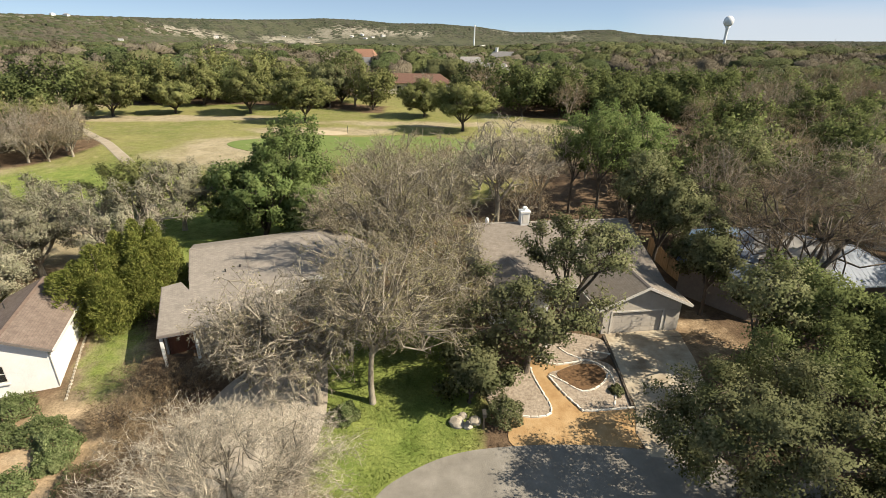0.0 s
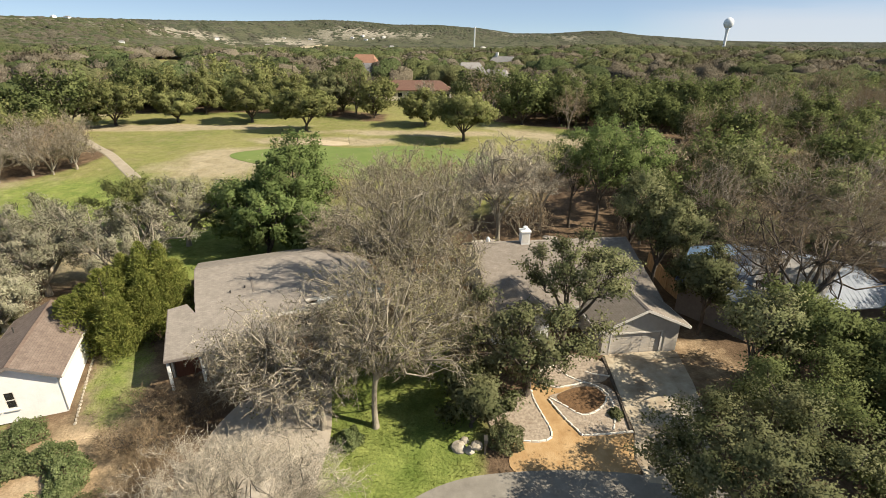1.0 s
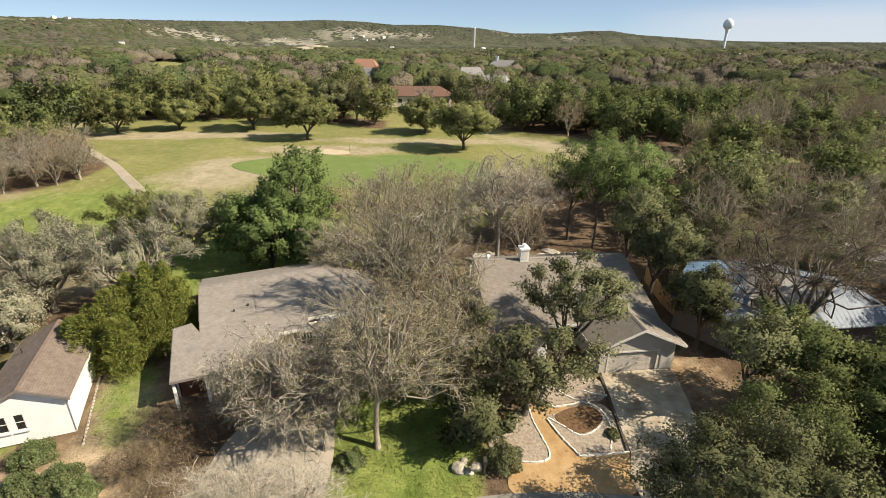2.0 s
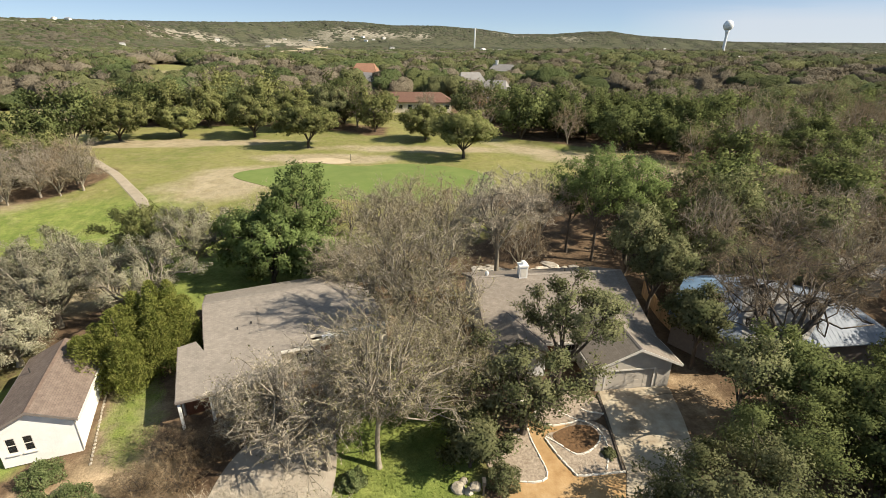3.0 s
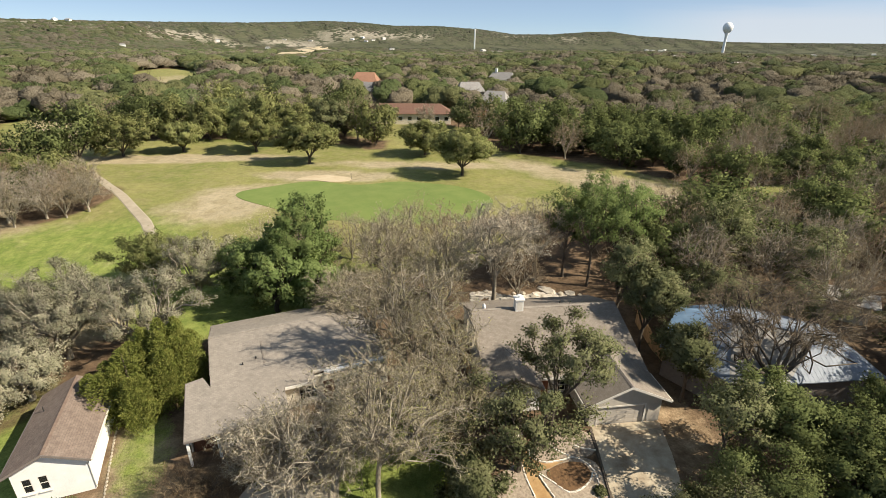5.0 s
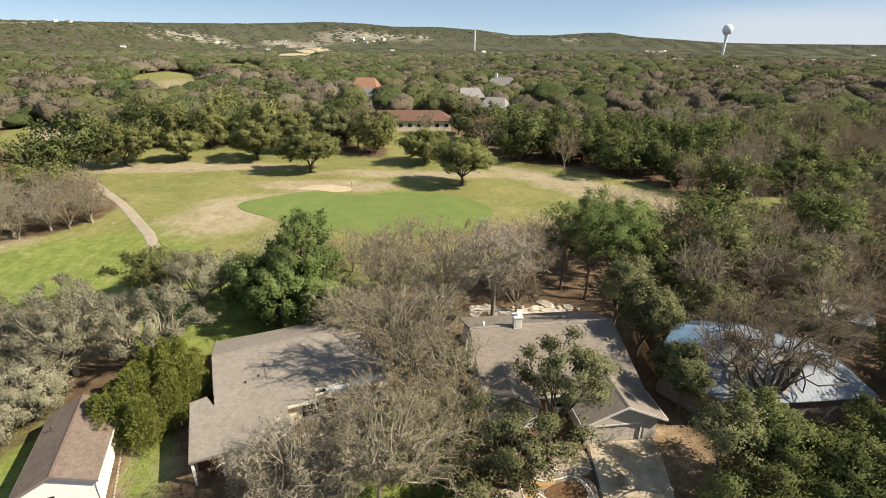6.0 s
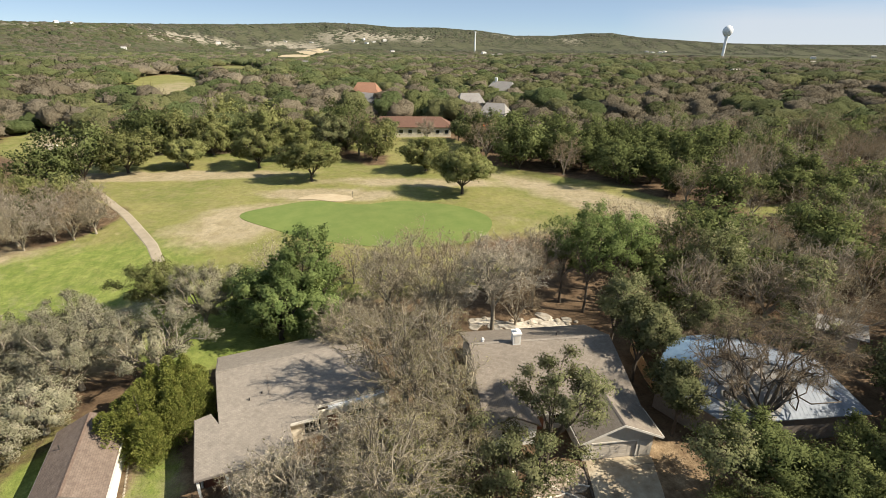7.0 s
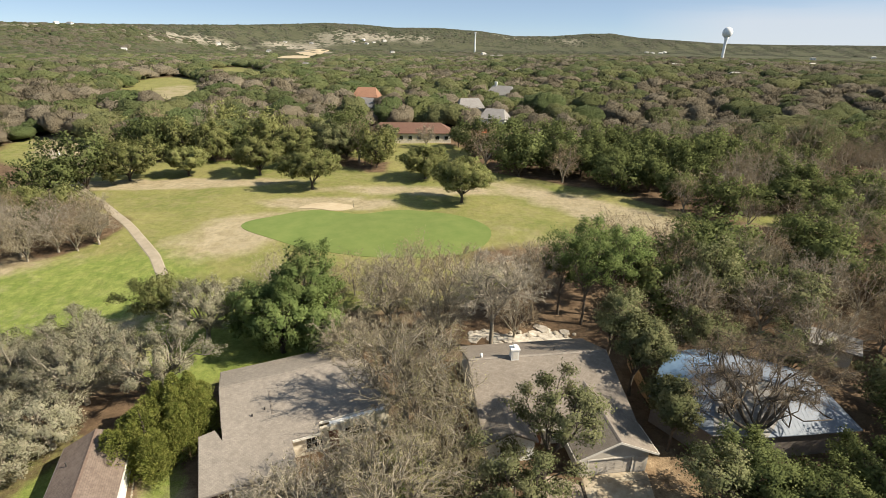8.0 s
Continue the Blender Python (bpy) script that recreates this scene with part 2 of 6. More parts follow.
M = dict(
    ground=ground_material("ground"),
    woods=woods_material("far_woods"),
    oak=leaf_material("live_oak_leaves", (0.112, 0.128, 0.060), (0.212, 0.216, 0.114), 0.36, 0.18, 0.6),
    # dark green row by the fairway; on near oaks it also paints in shade
    oak_deep=leaf_material("deep_green_oak_leaves", (0.088, 0.110, 0.043), (0.150, 0.171, 0.069), 0.36, 0.18, 0.4),
    oak_dull=leaf_material("dull_oak_leaves", (0.168, 0.188, 0.070), (0.262, 0.266, 0.114), 0.38, 0.18, 0.6),
    oak_bright=leaf_material("fresh_oak_leaves", (0.134, 0.188, 0.066), (0.222, 0.274, 0.104), 0.45, 0.18, 0.45),
    grey_oak=leaf_material("grey_lichened_leaves", (0.200, 0.198, 0.126), (0.346, 0.330, 0.240), 0.25, 0.14, 1.0),
    cedar=leaf_material("cedar_foliage", (0.146, 0.172, 0.042), (0.250, 0.262, 0.076), 0.34, 0.2, 1.4),
    moss=leaf_material("ball_moss", (0.170, 0.168, 0.072), (0.255, 0.240, 0.120), 0.25, 0.3, 0.8),
    shrub=leaf_material("shrub_leaves", (0.118, 0.152, 0.062), (0.205, 0.235, 0.110), 0.34, 0.22, 1.6),
    red_leaves=leaf_material("red_brown_leaves", (0.120, 0.048, 0.030), (0.190, 0.080, 0.048), 0.25, 0.25, 1.2),
    dry_shrub=leaf_material("dry_shrub_twigs", (0.163, 0.115, 0.072), (0.263, 0.203, 0.131), 0.1, 0.3, 1.0),
    twig=leaf_material("bare_twigs", (0.225, 0.194, 0.132), (0.360, 0.316, 0.226), 0.12, 0.5, 0.8),
    twig_pale=leaf_material("pale_bare_twigs", (0.300, 0.264, 0.206), (0.440, 0.392, 0.314), 0.12, 0.5, 0.8),
    twig_brown=leaf_material("brown_bare_twigs", (0.212, 0.164, 0.109), (0.304, 0.241, 0.166), 0.12, 0.45, 0.8),
    bark=material("bark", [(0.146, 0.125, 0.098), (0.254, 0.224, 0.175), (0.361, 0.321, 0.259)], 3.0, 0.95, bump=0.7, bump_scale=14, stretch=(1, 1, 0.3)),
    bark_dark=material("dark_bark", [(0.045, 0.036, 0.03), (0.085, 0.07, 0.055), (0.13, 0.11, 0.09)], 3.0, 0.95, bump=0.7, bump_scale=14, stretch=(1, 1, 0.3)),
    shingle=material("taupe_shingles", [(0.198, 0.175, 0.152), (0.228, 0.203, 0.177), (0.260, 0.232, 0.204)], 2.2, 0.9, bump=0.5, bump_scale=11, big=0.16, spec=0.25, course="y"),
    shingle_dark=material("grey_brown_shingles", [(0.172, 0.148, 0.125), (0.200, 0.174, 0.148), (0.228, 0.200, 0.172)], 2.4, 0.9, bump=0.5, bump_scale=12, big=0.16, spec=0.25, course="y"),
    shingle_wing=material("grey_brown_wing_shingles", [(0.172, 0.148, 0.125), (0.200, 0.174, 0.148), (0.228, 0.200, 0.172)], 2.4, 0.9, bump=0.5, bump_scale=12, big=0.16, spec=0.25, course="x"),
    shingle_brown=material("brown_shingles", [(0.132, 0.100, 0.083), (0.162, 0.126, 0.105), (0.194, 0.154, 0.129)], 2.4, 0.9, bump=0.5, bump_scale=12, big=0.14, spec=0.25, course="x"),
    ridge=material("ridge_cap", [(0.12, 0.085, 0.07), (0.17, 0.125, 0.10)], 3.0, 0.9, bump=0.3),
    tile_orange=material("terracotta_roof", [(0.235, 0.125, 0.082), (0.300, 0.165, 0.110)], 1.5, 0.85, bump=0.4, big=0.15),
    tile_brown=material("red_brown_roof", [(0.115, 0.062, 0.045), (0.160, 0.092, 0.068)], 1.5, 0.85, bump=0.4, big=0.15),
    roof_grey=material("grey_roof", [(0.20, 0.19, 0.185), (0.28, 0.27, 0.26)], 1.5, 0.85, bump=0.3, big=0.15),
    white=material("white_wall", [(0.70, 0.695, 0.68), (0.80, 0.795, 0.78)], 1.2, 0.8, bump=0.2, bump_scale=8, big=0.06),
    limestone=material("limestone_wall", [(0.52, 0.46, 0.36), (0.66, 0.60, 0.50), (0.76, 0.71, 0.62)], 2.6, 0.85, bump=0.7, bump_scale=5, big=0.1),
    trim=material("pale_trim", [(0.58, 0.55, 0.50), (0.68, 0.65, 0.60)], 3.0, 0.6),
    fascia=material("grey_fascia", [(0.15, 0.13, 0.12), (0.20, 0.175, 0.155)], 3.0, 0.6),
    siding=material("greige_siding", [(0.464, 0.427, 0.372), (0.540, 0.497, 0.443)], 2.0, 0.75, bump=0.25, bump_scale=6, big=0.06),
    garage=material("taupe_garage_door", [(0.45, 0.41, 0.36), (0.52, 0.475, 0.425)], 2.0, 0.55, big=0.05),
    redwood=material("reddish_wood", [(0.10, 0.038, 0.022), (0.18, 0.075, 0.042)], 3.0, 0.7, stretch=(1, 1, 0.2), bump=0.2),
    fence=material("tan_fence_boards", [(0.34, 0.22, 0.11), (0.44, 0.30, 0.165)], 2.5, 0.85, stretch=(1, 1, 0.15), bump=0.3, speck=0.18),
    metal=material("galvanised_roof", [(0.155, 0.185, 0.235), (0.225, 0.26, 0.315)], 0.8, 0.6, metal=0.0, big=0.16, spec=0.3),
    # the blue of the reflected sky is painted into this roof's base colour
    metal_blue=material("sky_tinted_metal_roof", [(0.13, 0.23, 0.38), (0.25, 0.37, 0.53)], 0.6, 0.45, metal=0.1, big=0.2),
    membrane=material("grey_flat_roof", [(0.22, 0.215, 0.205), (0.30, 0.29, 0.28)], 1.2, 0.8, big=0.15),
    glass=None,
    dark=material("dark_vent", [(0.03, 0.03, 0.03), (0.06, 0.055, 0.05)], 6.0, 0.6),
    concrete=material("concrete_drive", [(0.20, 0.152, 0.104), (0.36, 0.31, 0.235), (0.50, 0.45, 0.36)], 0.55, 0.95, detail=9.0, bump=0.2, bump_scale=9, big=0.2, spec=0.1),
    asphalt=material("worn_asphalt", [(0.174, 0.160, 0.140), (0.212, 0.196, 0.170), (0.255, 0.236, 0.208)], 0.9, 0.92, bump=0.35, bump_scale=20, big=0.12, spec=0.1),
    old_drive=material("weathered_drive", [(0.28, 0.243, 0.196), (0.345, 0.303, 0.248), (0.41, 0.367, 0.306)], 0.8, 0.95, detail=8.0, bump=0.3, bump_scale=18, big=0.16, spec=0.1),
    gravel=material("pale_gravel", [(0.195, 0.150, 0.112), (0.30, 0.248, 0.195), (0.41, 0.352, 0.285)], 5.0, 0.95, bump=0.9, bump_scale=18, big=0.1),
    mulch=material("brown_mulch", [(0.070, 0.040, 0.021), (0.180, 0.105, 0.052)], 4.0, 0.95, bump=0.8, bump_scale=16),
    orange_soil=material("orange_decomposed_granite", [(0.285, 0.172, 0.076), (0.355, 0.232, 0.112), (0.415, 0.288, 0.155)], 1.1, 0.95, bump=0.4, bump_scale=12, big=0.12),
    kerb=material("white_stone_edging", [(0.60, 0.56, 0.49), (0.74, 0.70, 0.63)], 4.0, 0.85, bump=0.4, speck=0.1),
    flagstone=material("pale_flagstone", [(0.30, 0.26, 0.21), (0.44, 0.40, 0.34), (0.56, 0.52, 0.46)], 1.6, 0.9, bump=0.5, bump_scale=9, speck=0.25),
    stone=material("limestone_rock", [(0.216, 0.187, 0.144), (0.346, 0.310, 0.252), (0.432, 0.396, 0.338)], 2.0, 0.9, bump=0.8, bump_scale=6, speck=0.12),
    steel=material("painted_steel", [(0.70, 0.72, 0.74), (0.78, 0.80, 0.81)], 0.3, 0.5, big=0.05),
    mown_green=material("putting_green", [(0.104, 0.150, 0.036), (0.148, 0.186, 0.052)], 0.25, 0.95, big=0.2, bump=0.2),
    sand=material("bunker_sand", [(0.368, 0.296, 0.192), (0.448, 0.376, 0.264)], 0.8, 0.95, bump=0.3),
    path=material("cart_path", [(0.270, 0.230, 0.171), (0.351, 0.306, 0.239)], 0.8, 0.9, bump=0.2, big=0.1),
    orange=material("orange_cloth", [(0.55, 0.10, 0.03), (0.65, 0.16, 0.05)], 1.0, 0.8),
)
gm = bpy.data.materials.new("dark_window_glass")
gm.use_nodes = True
gb = gm.node_tree.nodes["Principled BSDF"]
gb.inputs["Base Color"].default_value = (0.10, 0.12, 0.13, 1)
gb.inputs["Roughness"].default_value, gb.inputs["IOR"].default_value = 0.04, 1.5
gb.inputs["Transmission Weight"].default_value = 0.85
M["glass"] = gm


# ---- geometry helpers ----
def mesh_from(name, verts, faces, mat=None, smooth=False):
    me = bpy.data.meshes.new(name)
    verts = np.asarray(verts, dtype=np.float32)
    if isinstance(faces, np.ndarray):
        nf, s = faces.shape
        me.vertices.add(len(verts))
        me.vertices.foreach_set("co", verts.ravel())
        me.loops.add(nf * s)
        me.loops.foreach_set("vertex_index", faces.astype(np.int32).ravel())
        me.polygons.add(nf)
        me.polygons.foreach_set("loop_start", np.arange(0, nf * s, s, dtype=np.int32))
        me.update(calc_edges=True)
    else:
        me.from_pydata(verts.tolist(), [], faces)
        me.update()
    if smooth:
        me.polygons.foreach_set("use_smooth", np.ones(len(me.polygons), dtype=bool))
    if mat:
        me.materials.append(mat)
    return me


def part(name, geo, mat, parent, label="", smooth=False, m=None):
    """Links (verts, faces) as one mesh object under a thing or a part."""
    me = geo if isinstance(geo, bpy.types.Mesh) else mesh_from(name, geo[0], geo[1], mat, smooth)
    ob = new(name, me)
    ob.parent = parent
    if m is not None:
        ob.matrix_basis = m
    return tagged(ob, label)


def thing(name, m, label, category, group="", kind=""):
    ob = new(name)
    ob.empty_display_size = 0.3
    ob.matrix_basis = m
    return tagged(ob, label, category, group, kind)


def solid(name, geo, mat, label, category, group="", kind="", m=None, smooth=False):
    """A top-level thing that is one mesh."""
    ob = new(name, mesh_from(name, geo[0], geo[1], mat, smooth))
    if m is not None:
        ob.matrix_basis = m
    return tagged(ob, label, category, group, kind)


def join(*geos):
    vs, fs, o = [], [], 0
    for v, f in geos:
        vs.extend([tuple(p) for p in v])
        fs.extend([tuple(i + o for i in face) for face in f])
        o += len(v)
    return vs, fs


def box(x0, x1, y0, y1, z0, z1):
    v = [(x0, y0, z0), (x1, y0, z0), (x1, y1, z0), (x0, y1, z0), (x0, y0, z1), (x1, y0, z1), (x1, y1, z1), (x0, y1, z1)]
    return v, [(0, 3, 2, 1), (4, 5, 6, 7), (0, 1, 5, 4), (1, 2, 6, 5), (2, 3, 7, 6), (3, 0, 4, 7)]


def slab(poly, t):
    """A plate: the polygon as its top (counter-clockwise from above), t thick downwards."""
    n = len(poly)
    v = [tuple(p) for p in poly] + [(p[0], p[1], p[2] - t) for p in poly]
    return v, [tuple(range(n)), tuple(range(2 * n - 1, n - 1, -1))] + [(i, n + i, n + (i + 1) % n, (i + 1) % n) for i in range(n)]


def panel(poly, d):
    """A plate of any direction: the polygon and its copy, moved by the vector d."""
    n = len(poly)
    v = [tuple(p) for p in poly] + [tuple(Vector(p) + Vector(d)) for p in poly]
    return v, [tuple(range(n)), tuple(range(2 * n - 1, n - 1, -1))] + [(i, n + i, n + (i + 1) % n, (i + 1) % n) for i in range(n)]


def tube(points, radii, sides=6):
    """A tapered tube along points."""
    pts = [Vector(p) for p in points]
    v, f = [], []
    for i, p in enumerate(pts):
        d = (pts[min(i + 1, len(pts) - 1)] - pts[max(i - 1, 0)]).normalized()
        a = d.cross(Vector((0.3, 0.9, 0.1)) if abs(d.z) > 0.9 else Vector((0, 0, 1))).normalized()
        b = d.cross(a)
        for s in range(sides):
            w = 2 * math.pi * s / sides
            v.append(tuple(p + (a * math.cos(w) + b * math.sin(w)) * radii[i]))
    for i in range(len(pts) - 1):
        for s in range(sides):
            f.append((i * sides + s, i * sides + (s + 1) % sides, (i + 1) * sides + (s + 1) % sides, (i + 1) * sides + s))
    f.append(tuple(range(sides - 1, -1, -1)))
    f.append(tuple(range((len(pts) - 1) * sides, len(pts) * sides)))
    return v, f


def wall(x0, x1, y0, y1, z0, z1, holes=()):
    """A wall along x with openings (h0, h1, s0, s1) right through it."""
    geos, x = [], x0
    for h0, h1, s0, s1 in sorted(holes):
        geos.append(box(x, h0, y0, y1, z0, z1))
        if s0 > z0:
            geos.append(box(h0, h1, y0, y1, z0, s0))
        geos.append(box(h0, h1, y0, y1, s1, z1))
        x = h1
    geos.append(box(x, x1, y0, y1, z0, z1))
    return join(*geos)


def ss(a, b, x):
    t = np.clip((np.asarray(x, dtype=float) - a) / (b - a), 0, 1)
    return t * t * (3 - 2 * t)


# ---- the lie of the land ----
SCARS = [(-730, 1270, 90, 80, 32), (-600, 1420, 100, 75, 28), (-480, 1640, 90, 70, 22), (-370, 1860, 150, 90, 12), (-230, 1930, 100, 95, 5), (-95, 1960, 60, 60, 0), (290, 2200, 140, 80, -10),
         (510, 2190, 120, 90, -15), (-348, 1305, 90, 70, 10), (-850, 1120, 80, 60, 40)]
RB = [-75, -40, -35.5, -31, -27, -23, -20, -16, -12.7, -9, -5.4, -1, 3.6, 7.2, 11.3, 14.7, 17, 19.7, 23.3, 27.3, 31.5, 39, 75]
RD = [1450, 1450, 1450, 1550, 1700, 1850, 2000, 2200, 2200, 2200, 2200, 2200, 2300, 2400, 2500, 2600, 2600, 2600, 2700, 2800, 2800, 2800, 2800]
RE = [.016, .0182, .0184, .0194, .0202, .0212, .0222, .0248, .0276, .0262, .0217, .0226, .0180, .0104, .0112, .0158, .0166, .0102, .0068, .0028, .0021, .003, .003]


def ground(x, y):
    x, y = np.asarray(x, dtype=float), np.asarray(y, dtype=float)
    z = -1.1 + 1.1 * ss(21, 33, y)
    z = z + 0.03 * np.clip(x - 20, 0, 50) * ss(15, 40, y) * (1 - ss(90, 180, y))
    z = z + 4.2 * ss(54, 92, y) + 3.5 * ss(125, 210, y) - 2.5 * ss(300, 700, y)
    r, b = np.hypot(x, y), np.degrees(np.arctan2(x, np.maximum(y, 1e-3)))
    dist, el = np.interp(b, RB, RD), np.interp(b, RB, RE)
    top = 37.5 + el * dist - 6.5
    z = z + 7.0 * ss(230, 520, r) * ss(0, 15, b) * (1 - ss(900, 1500, r))
    rough = np.sin(b * 1.9 + r * .004) * np.sin(r * .011 + b * .8) * 3 * ss(1100, 1500, r)
    z = z + (top - z) * ss(dist * 0.76, dist, r) + rough * (1 - ss(dist * .93, dist, r))
    z = z + 0.12 * np.sin(x * .31 + y * .13) * np.sin(y * .27 - x * .11) * (1 - ss(150, 400, r))
    return z


def gz(x, y):
    return float(ground(x, y))


def blob(x, y, cx, cy, rx, ry, turn=0.0, edge=0.25):
    c, s = math.cos(radians(turn)), math.sin(radians(turn))
    u, v = ((x - cx) * c + (y - cy) * s) / rx, (-(x - cx) * s + (y - cy) * c) / ry
    return 1 - ss(1 - edge, 1 + edge, np.hypot(u, v))


def golf(x, y):
    """How far a place is open golf ground."""
    w = blob(x, y, -20, 104, 62, 26, 0, .15)
    w = np.maximum(w, blob(x, y, -62, 86, 30, 26, 30, .2))
    w = np.maximum(w, blob(x, y, -60, 62, 26, 16, 20, .25))
    w = np.maximum(w, blob(x, y, 27, 101, 46, 16, -47, .12))
    w = np.maximum(w, blob(x, y, 72, 91, 13, 5, -10, .3))
    w = np.maximum(w, blob(x, y, -4, 134, 12, 16, 10, .2))
    w = np.maximum(w, blob(x, y, -116, 146, 26, 13, -38, .2))
    w = np.maximum(w, blob(x, y, -85, 128, 22, 9, 20, .3))
    w = np.maximum(w, blob(x, y, -172, 318, 26, 112, 27, .12))
    w = np.maximum(w, blob(x, y, -12, 154, 20, 12, 0, .2))
    w = np.maximum(w, blob(x, y, -136, 244, 21, 44, 27, .12))
    w = np.maximum(w, blob(x, y, -192, 478, 31, 132, 25, .12))
    w = np.maximum(w, blob(x, y, -58, 127, 38, 14, 0, .15))
    w = np.maximum(w, blob(x, y, -48, 205, 22, 6, 0, .2))
    w = np.maximum(w, blob(x, y, -22, 72, 34, 9, 0, .3))
    # the thicket at the bend of the cart path
    return w * (1 - blob(x, y, -73, 82.5, 14.5, 9.5, 35, .15))


def build_ground():
    def axis(core0, core1, step, far0, far1):
        a = list(np.arange(core0, core1 + .01, step))
        s = step
        while a[-1] < far1:
            s *= 1.09
            a.append(a[-1] + s)
        s = step
        while a[0] > far0:
            s *= 1.09
            a.insert(0, a[0] - s)
        return np.array(a)
    xs, ys = axis(-95, 80, 1.3, -3900, 3900), axis(8, 140, 1.3, -500, 4600)
    gx, gy = np.meshgrid(xs, ys)
    gzv = ground(gx, gy)
    verts = np.stack([gx.ravel(), gy.ravel(), gzv.ravel()], 1)
    nx, ny = len(xs), len(ys)
    i = (np.arange(ny - 1)[:, None] * nx + np.arange(nx - 1)[None, :]).ravel()
    faces = np.stack([i, i + 1, i + nx + 1, i + nx], 1)
    me = mesh_from("ground", verts, faces, M["ground"], True)
    x, y = verts[:, 0], verts[:, 1]
    g = golf(x, y)
    lush = np.maximum.reduce([
        blob(x, y, -3.5, 26, 6.5, 7.5, 0, .25), blob(x, y, -4.5, 33, 5, 5, 0, .3),
        blob(x, y, -24.6, 31, 2.2, 6, 22, .3) * .62, blob(x, y, -30, 53, 8, 7, 30, .3), blob(x, y, -22, 56, 12, 5, 0, .3),
        blob(x, y, -60, 64, 24, 12, 25, .3) * .72, blob(x, y, -15, 50, 4, 4, 0, .4), blob(x, y, -33.5, 29.5, 3, 6, 22, .3),
        blob(x, y, -40, 34, 8, 7, 0, .4) * .4, blob(x, y, -36, 60, 7, 7, 0, .5) * .8])
    dry = np.maximum.reduce([
        blob(x, y, -38, 86, 14, 9, 40, .5) * .75, blob(x, y, -70, 116, 34, 5, 8, .5) * .9, blob(x, y, -25, 103, 15, 5, 0, .5) * .9,
        blob(x, y, -5, 114, 30, 4, 0, .6) * .7, blob(x, y, 33, 100, 34, 7, -47, .5) * .8, blob(x, y, -84, 62, 25, 8, 30, .5) * .8,
        blob(x, y, -112, 150, 12, 34, 42, .5) * .7, blob(x, y, -22, 24.5, 4.5, 4, 20, .5) * .7, blob(x, y, -24.2, 30, 2.6, 7, 22, .5) * .6, blob(x, y, 34, 80, 40, 8, -15, .6) * .3,
        blob(x, y, -24, 62, 26, 6, 0, .6) * .35, blob(x, y, -56, 53, 28, 11, 12, .5), blob(x, y, -155, 290, 16, 60, 20, .5) * .6, blob(x, y, -190, 455, 40, 30, 0, .5) * .6])
    soil = np.maximum.reduce([blob(x, y, -24, 20.5, 6, 6, 0, .5) * .75, blob(x, y, 21.5, 33, 2.6, 6, 0, .4) * .52, blob(x, y, -70, 78, 18, 12, 20, .4) * 0.2])
    far = np.hypot(x, y)
    g = np.maximum(g, .26 * ss(700, 1100, far))
    rocky = np.zeros_like(far)
    for a, b_, c, d, e in SCARS:
        rocky = np.maximum(rocky, blob(x, y, a, b_, c, d, e, .6) * .8)
    zone = np.stack([np.clip(lush, 0, 1), np.clip(g, 0, 1), np.clip(dry + rocky, 0, 1), np.clip(soil, 0, 1)], 1).astype(np.float32)
    at = me.color_attributes.new("zone", "FLOAT_COLOR", "POINT")
    at.data.foreach_set("color", zone.ravel())
    return tagged(new("ground", me), "rolling ground of leaf litter, dry grass and lawn", "ground", kind="structure")


build_ground()


def closed(points, n=6):
    """A smooth closed outline through points (Catmull-Rom)."""
    out, p = [], [Vector((a, b, 0)) for a, b in points]
    for i in range(len(p)):
        a, b, c, d = p[i - 1], p[i], p[(i + 1) % len(p)], p[(i + 2) % len(p)]
        for s in range(n):
            t = s / n
            q = 0.5 * (2 * b + (c - a) * t + (2 * a - 5 * b + 4 * c - d) * t * t + (3 * b - a - 3 * c + d) * t ** 3)
            out.append((q.x, q.y))
    return out


def patch(name, outline, lift, mat, label, category, kind="structure", rings=6, group=""):
    """A sheet that follows the ground inside an outline, lift above it, with a skirt down into the ground."""
    n = len(outline)
    cx, cy = sum(p[0] for p in outline) / n, sum(p[1] for p in outline) / n
    v, f = [], []
    for r in range(rings + 1):
        s = 1 - r / (rings + 0.5)
        for x, y in outline:
            px, py = cx + (x - cx) * s, cy + (y - cy) * s
            v.append((px, py, gz(px, py) + lift))
    v.extend([(x, y, gz(x, y) - 0.25) for x, y in outline])
    for r in range(rings):
        f.extend([(r * n + i, r * n + (i + 1) % n, (r + 1) * n + (i + 1) % n, (r + 1) * n + i) for i in range(n)])
    f.append(tuple(range(rings * n, rings * n + n)))
    base = (rings + 1) * n
    f.extend([(base + i, base + (i + 1) % n, (i + 1) % n, i) for i in range(n)])
    return solid(name, (v, f), mat, label, category, group, kind)


